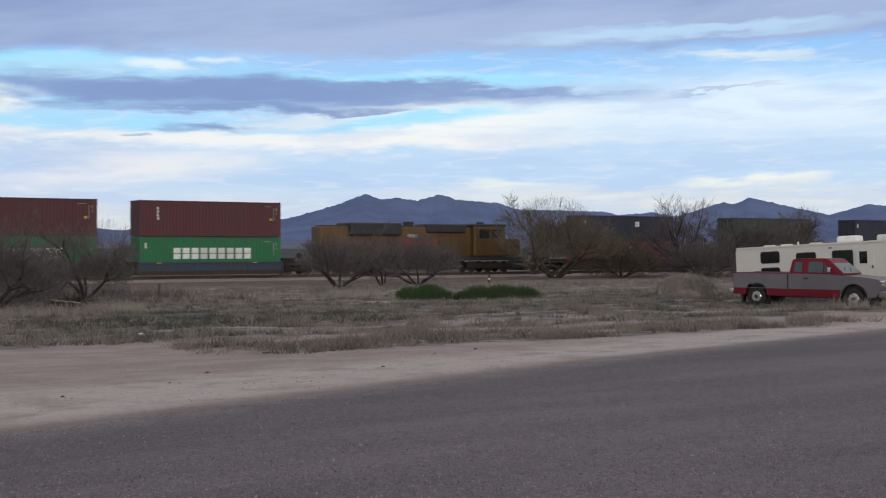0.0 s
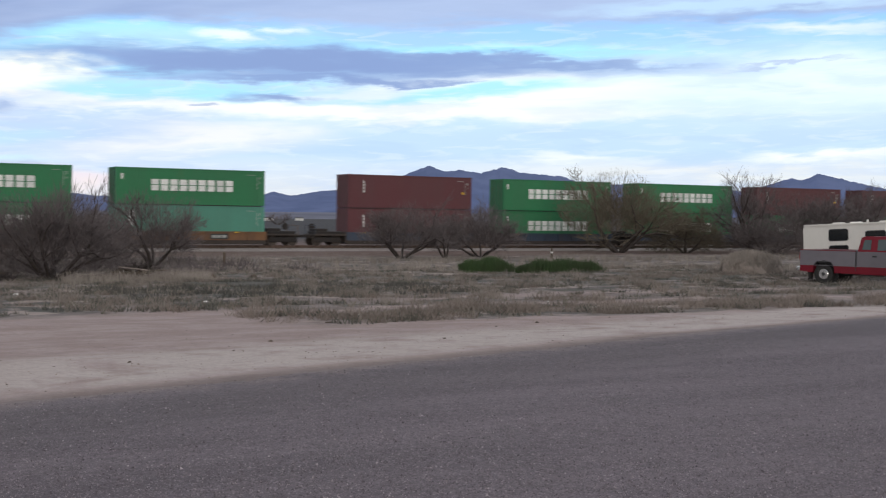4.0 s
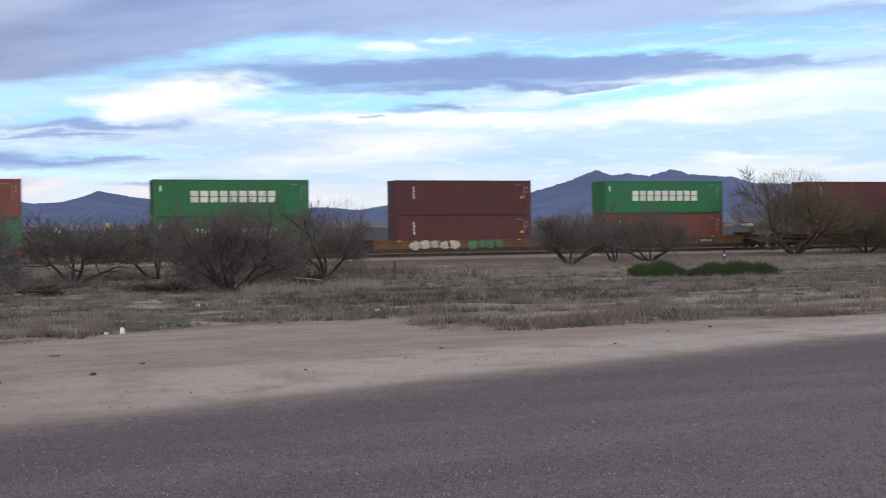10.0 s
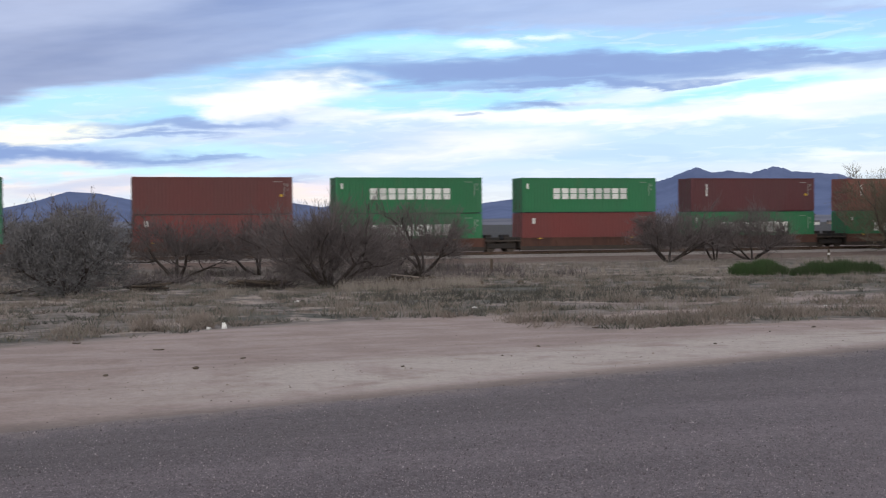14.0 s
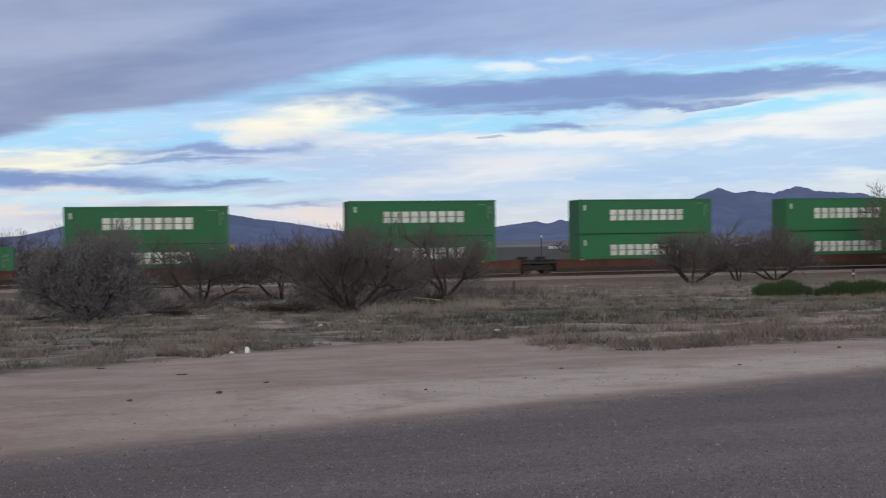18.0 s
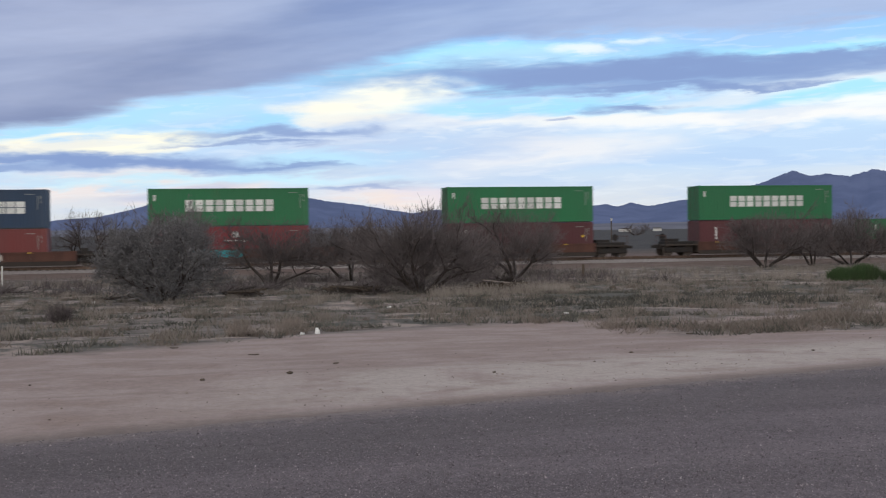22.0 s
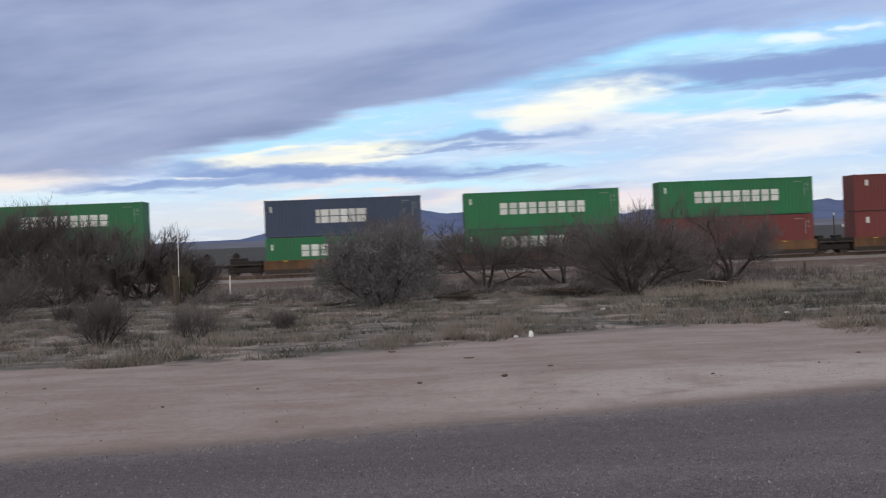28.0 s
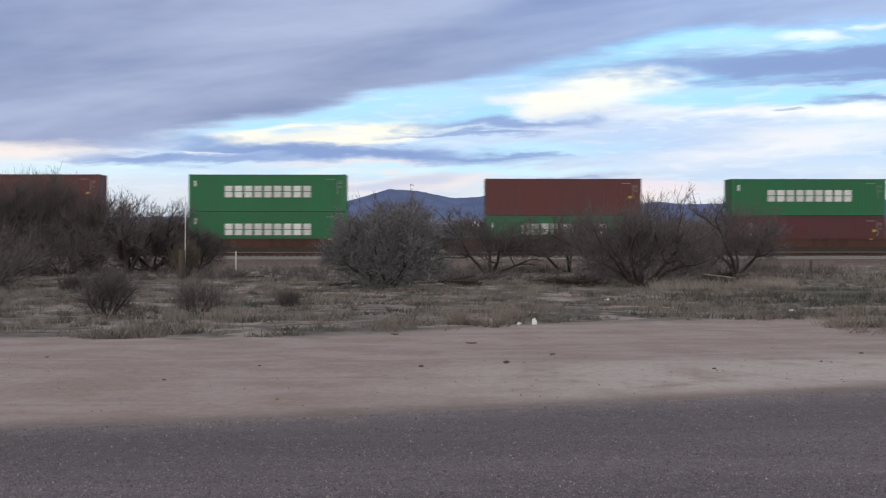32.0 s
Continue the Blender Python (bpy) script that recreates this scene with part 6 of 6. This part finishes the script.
        part("door_lower", boxes((-0.05, 1.12, s * (half + 0.002) if s > 0 else -half - 0.010, half + 0.010 if s > 0 else -half - 0.002, 0.52, 0.72)), truck_red, door)
        part("handle", boxes((0.0, 0.18, s * (half + 0.004) if s > 0 else -half - 0.03, half + 0.03 if s > 0 else -half - 0.004, 1.10, 1.16), bevel=0.01), dark_trim, door)
        part("headlight", boxes((front + 0.90, front + 1.03, s * 0.62 if s > 0 else -0.92, 0.92 if s > 0 else -0.62, 0.90, 1.08), bevel=0.03), lamp_clear, p)
        part("tail_light", boxes((-2.985, -2.955, s * 0.80 if s > 0 else -0.96, 0.96 if s > 0 else -0.80, 0.92, 1.22), bevel=0.01), lamp_red, p)
        part("trim_strip", boxes((-2.93, front - 0.56, s * (half + 0.001) if s > 0 else -half - 0.010, half + 0.010 if s > 0 else -half - 0.001, 0.715, 0.733)), truck_grey, body)
        for wx, nm in ((rear, "wheel"), (front, "wheel")):
            w = part(nm, cyl(bmesh.new(), (wx, s * 0.70, 0.385), (wx, s * 0.95, 0.385), 0.385, seg=28), rubber, p, "black tyre on steel rim")
            part("rim", cyl(bmesh.new(), (wx, s * 0.93, 0.385), (wx, s * 0.965, 0.385), 0.225, 0.19, seg=20), chrome, w, "pale steel rim")
            part("hub", cyl(bmesh.new(), (wx, s * 0.96, 0.385), (wx, s * 0.99, 0.385), 0.07, seg=12), dark_trim, w)
            part("arch_liner", cyl(bmesh.new(), (wx, s * 0.60, 0.45), (wx, s * 0.70, 0.45), 0.49, seg=20), dark_trim, p)
    bm = bmesh.new()
    a = [bm.verts.new(q) for q in ((1.53, -0.86, 1.33), (1.53, 0.86, 1.33), (0.93, 0.74, 1.85), (0.93, -0.74, 1.85))]
    fc = bm.faces.new(a)
    r = bmesh.ops.extrude_face_region(bm, geom=[fc])
    bmesh.ops.translate(bm, verts=[e for e in r["geom"] if isinstance(e, bmesh.types.BMVert)], vec=(0.012, 0, 0.012))
    part("windscreen", bm, truck_glass, c)
    part("rear_window", boxes((-0.60, -0.585, -0.7, 0.7, 1.40, 1.74)), glass, c)
    part("grille", boxes((front + 0.98, front + 1.05, -0.60, 0.60, 0.84, 1.10), bevel=0.03), chrome, p, "chrome grille")
    part("front_bumper", boxes((front + 0.92, front + 1.16, -half - 0.02, half + 0.02, 0.44, 0.70), bevel=0.07), truck_grey, p, "grey front bumper")
    part("rear_bumper", boxes((-3.11, -2.95, -half, half, 0.48, 0.66), bevel=0.03), chrome, p, "chrome rear bumper")
    for s in (-1, 1):
        part("mud_flap", boxes((rear - 0.62, rear - 0.58, s * 0.80 - 0.16, s * 0.80 + 0.16, 0.16, 0.55)), rubber, p, "black mud flap")
        part("wiper", rod((1.50, s * 0.3 - 0.3, 1.37), (1.30, s * 0.3 + 0.1, 1.56), 0.012, seg=6), dark_trim, p)
        part("seam", boxes((-0.672, -0.655, s * half - 0.006, s * half + 0.006, 0.56, 1.32)), dark_trim, p, "dark gap between cab and bed")
    part("chassis", boxes((-2.85, 2.6, -0.5, 0.5, 0.36, 0.52)), dark_trim, p)


build_pickup()


def build_trailer():
    t = thing("travel_trailer", "long cream-white travel trailer parked behind the pickup truck", "travel trailer")
    t.matrix_basis = pose(40.42, 38.78, -0.80, 0, -3.1, -70.0)
    L_, w = 10.2, 1.22
    outline = [(0.0, 0.55), (0.0, 2.22), (0.12, 2.36), (9.4, 2.36), (10.0, 2.05), (10.2, 1.2), (9.7, 0.55)]
    shell = part("shell", profile(bmesh.new(), outline, -w, w), rv_white, t, "cream ribbed metal shell")
    part("roof_edge", boxes((0.05, 9.5, -w - 0.03, -w + 0.05, 2.30, 2.38), (0.05, 9.5, w - 0.05, w + 0.03, 2.30, 2.38), bevel=0.01), rv_white, shell)
    for x0, x1, z0, z1 in ((1.18, 2.0, 1.66, 2.12), (1.18, 2.0, 1.0, 1.42), (2.79, 3.62, 1.60, 2.0), (4.36, 5.2, 1.15, 2.02), (7.6, 8.6, 1.4, 2.0)):
        rr = 0.09
        ring = [(cx + rr * math.cos(a), cz + rr * math.sin(a)) for cx, cz, a0 in ((x1 - rr, z1 - rr, 0), (x0 + rr, z1 - rr, 90), (x0 + rr, z0 + rr, 180), (x1 - rr, z0 + rr, 270)) for a in (radians(a0 + q) for q in (0, 30, 60, 90))]
        win = part("window", profile(bmesh.new(), ring, -w - 0.014, -w - 0.002), glass, t, "dark tinted window")
        mx, mz = (x0 + x1) / 2, (z0 + z1) / 2
        outer = [(mx + (px - mx) * (1 + 0.06 / (x1 - x0)), mz + (pz - mz) * (1 + 0.06 / (z1 - z0))) for px, pz in ring]
        part("window_frame", profile(bmesh.new(), outer, -w - 0.008, -w - 0.001), dark_trim, win)
    door = part("door", boxes((5.30, 6.12, -w - 0.03, -w - 0.002, 0.62, 2.14), bevel=0.01), rv_white, t)
    part("door_window", boxes((5.5, 5.82, -w - 0.042, -w - 0.028, 1.45, 1.95)), glass, door)
    part("door_handle", boxes((6.0, 6.08, -w - 0.06, -w - 0.03, 1.25, 1.35)), chrome, door)
    for x0, sz in ((4.25, 0.30), (5.95, 0.27)):
        part("air_conditioner", boxes((x0, x0 + 0.9, -0.42, 0.42, 2.36, 2.36 + sz), bevel=0.09), rv_white, t, "white rooftop air conditioner")
    for x0 in (0.9, 1.7, 3.0):
        part("roof_vent", boxes((x0, x0 + 0.42, -0.25, 0.2, 2.36, 2.36 + (0.16 if x0 > 3 else 0.09)), bevel=0.03), rv_white, t)
    part("vent_pipe", rod((2.6, -0.5, 2.34), (2.6, -0.5, 2.52), 0.04), rv_white, t)
    part("underframe", boxes((0.2, 10.4, -0.8, 0.8, 0.38, 0.56)), dark_trim, t)
    for x in (4.6, 5.5):
        for s in (-1, 1):
            w_ = part("wheel", cyl(bmesh.new(), (x, s * 0.98, 0.34), (x, s * 1.19, 0.34), 0.34, seg=24), rubber, t)
            part("rim", cyl(bmesh.new(), (x, s * 1.18, 0.34), (x, s * 1.21, 0.34), 0.19, seg=18), rv_white, w_, "white steel rim")
    part("bumper", boxes((-0.12, 0.0, -1.1, 1.1, 0.46, 0.58), bevel=0.02), dark_trim, t)
    part("marker_light", boxes((4.2, 4.34, -w - 0.03, -w - 0.004, 2.14, 2.19)), dark_trim, t)
    for x in (0.8, 9.2):
        part("jack", rod((x, -0.9, -0.02), (x, -0.9, 0.4), 0.04), dark_trim, t)


build_trailer()

# ---- beyond the railway ----


def build_signal(name, label, x, y, z_top, plate, mat):
    o = thing(name, label, "railway sign")
    o.location = (x, y, -1.15)
    h = z_top + 1.15
    part("mast", rod((0, 0, -0.1), (0, 0, h), 0.06), wheel_steel, o)
    part("plate", boxes((-plate / 2, plate / 2, -0.09, -0.06, h - plate * 1.5, h), bevel=0.01), mat, o)


build_signal("trackside_sign", "small yellow-green sign on a grey mast beyond the track", 9.5, 104.0, 2.1, 0.34, yellow_mark)
build_signal("trackside_sign", "small white sign on a grey mast beyond the track", 5.6, 108.0, 1.75, 0.22, white_paint)
build_signal("trackside_sign", "pale sign on a tall grey mast beyond the track", 40.46, 112.0, 2.6, 0.16, white_paint)


def distant_house(x, y, w, h, mat, seed):
    o = thing("house", "small pale house far across the plain", "house", "distant houses")
    o.matrix_basis = pose(x, y, -1.2, 0, 0, seed * 23)
    part("wall", boxes((-w / 2, w / 2, -3, 3, 0, h)), mat, o)
    part("roof", profile(bmesh.new(), [(-w / 2 - 0.3, h), (w / 2 + 0.3, h), (0, h + 0.9)], -3.2, 3.2), loco_grey, o)


for k, (az, r) in enumerate(((27.5, 900), (29.2, 820), (33.4, 760), (34.2, 900), (35.1, 840), (12.5, 980), (14.0, 900), (20.5, 850), (3.0, 990), (-4.0, 900), (38.0, 700), (22.0, 940))):
    distant_house(r * math.sin(radians(az)), r * math.cos(radians(az)), 5 + k % 4 * 1.2, 1.9, white_paint if k % 3 else stone, k)
for k, (az, r, h, w) in enumerate(((26.0, 420, 4.5, 9), (30.0, 380, 4.0, 8), (33.0, 450, 5.0, 10), (13.0, 400, 4, 9), (21.0, 430, 4.5, 9), (2.5, 400, 4, 8), (6.5, 450, 5, 9), (36.5, 400, 4.5, 9), (41.0, 420, 5, 10), (47.0, 400, 5, 9), (-3.5, 380, 4, 9), (17.0, 460, 4.5, 9))):
    make_tree("shrub", "distant dark desert brush on the plain", "shrub", r * math.sin(radians(az)), r * math.cos(radians(az)), h, w, 90 + k, twig, 500, 5, 2, 0.9, low=0.0, twig_r=0.06, group="distant brush", z=-1.2)


def motions():
    """The train runs at about 19 metres a second along the track."""
    way = [(0, 0.0), (1, 18.5), (2, 37.0), (5, 93.16), (6, 111.28), (7, 129.99), (8, 148.72), (9, 167.47), (10, 186.41), (11, 204.64), (12, 223.54),
           (13, 242.45), (14, 261.41), (15, 280.41), (18, 336.92), (19, 356.66), (20, 375.79), (21, 394.93), (22, 414.06), (23, 433.18), (24, 452.32),
           (25, 471.52), (26, 490.38), (29, 547.98), (30, 567.21), (31, 586.65), (32, 605.67)]
    for ob, x, y, z in MOVING:
        walk(ob, [(t, pose(x + d, y, z)) for t, d in way])


motions()
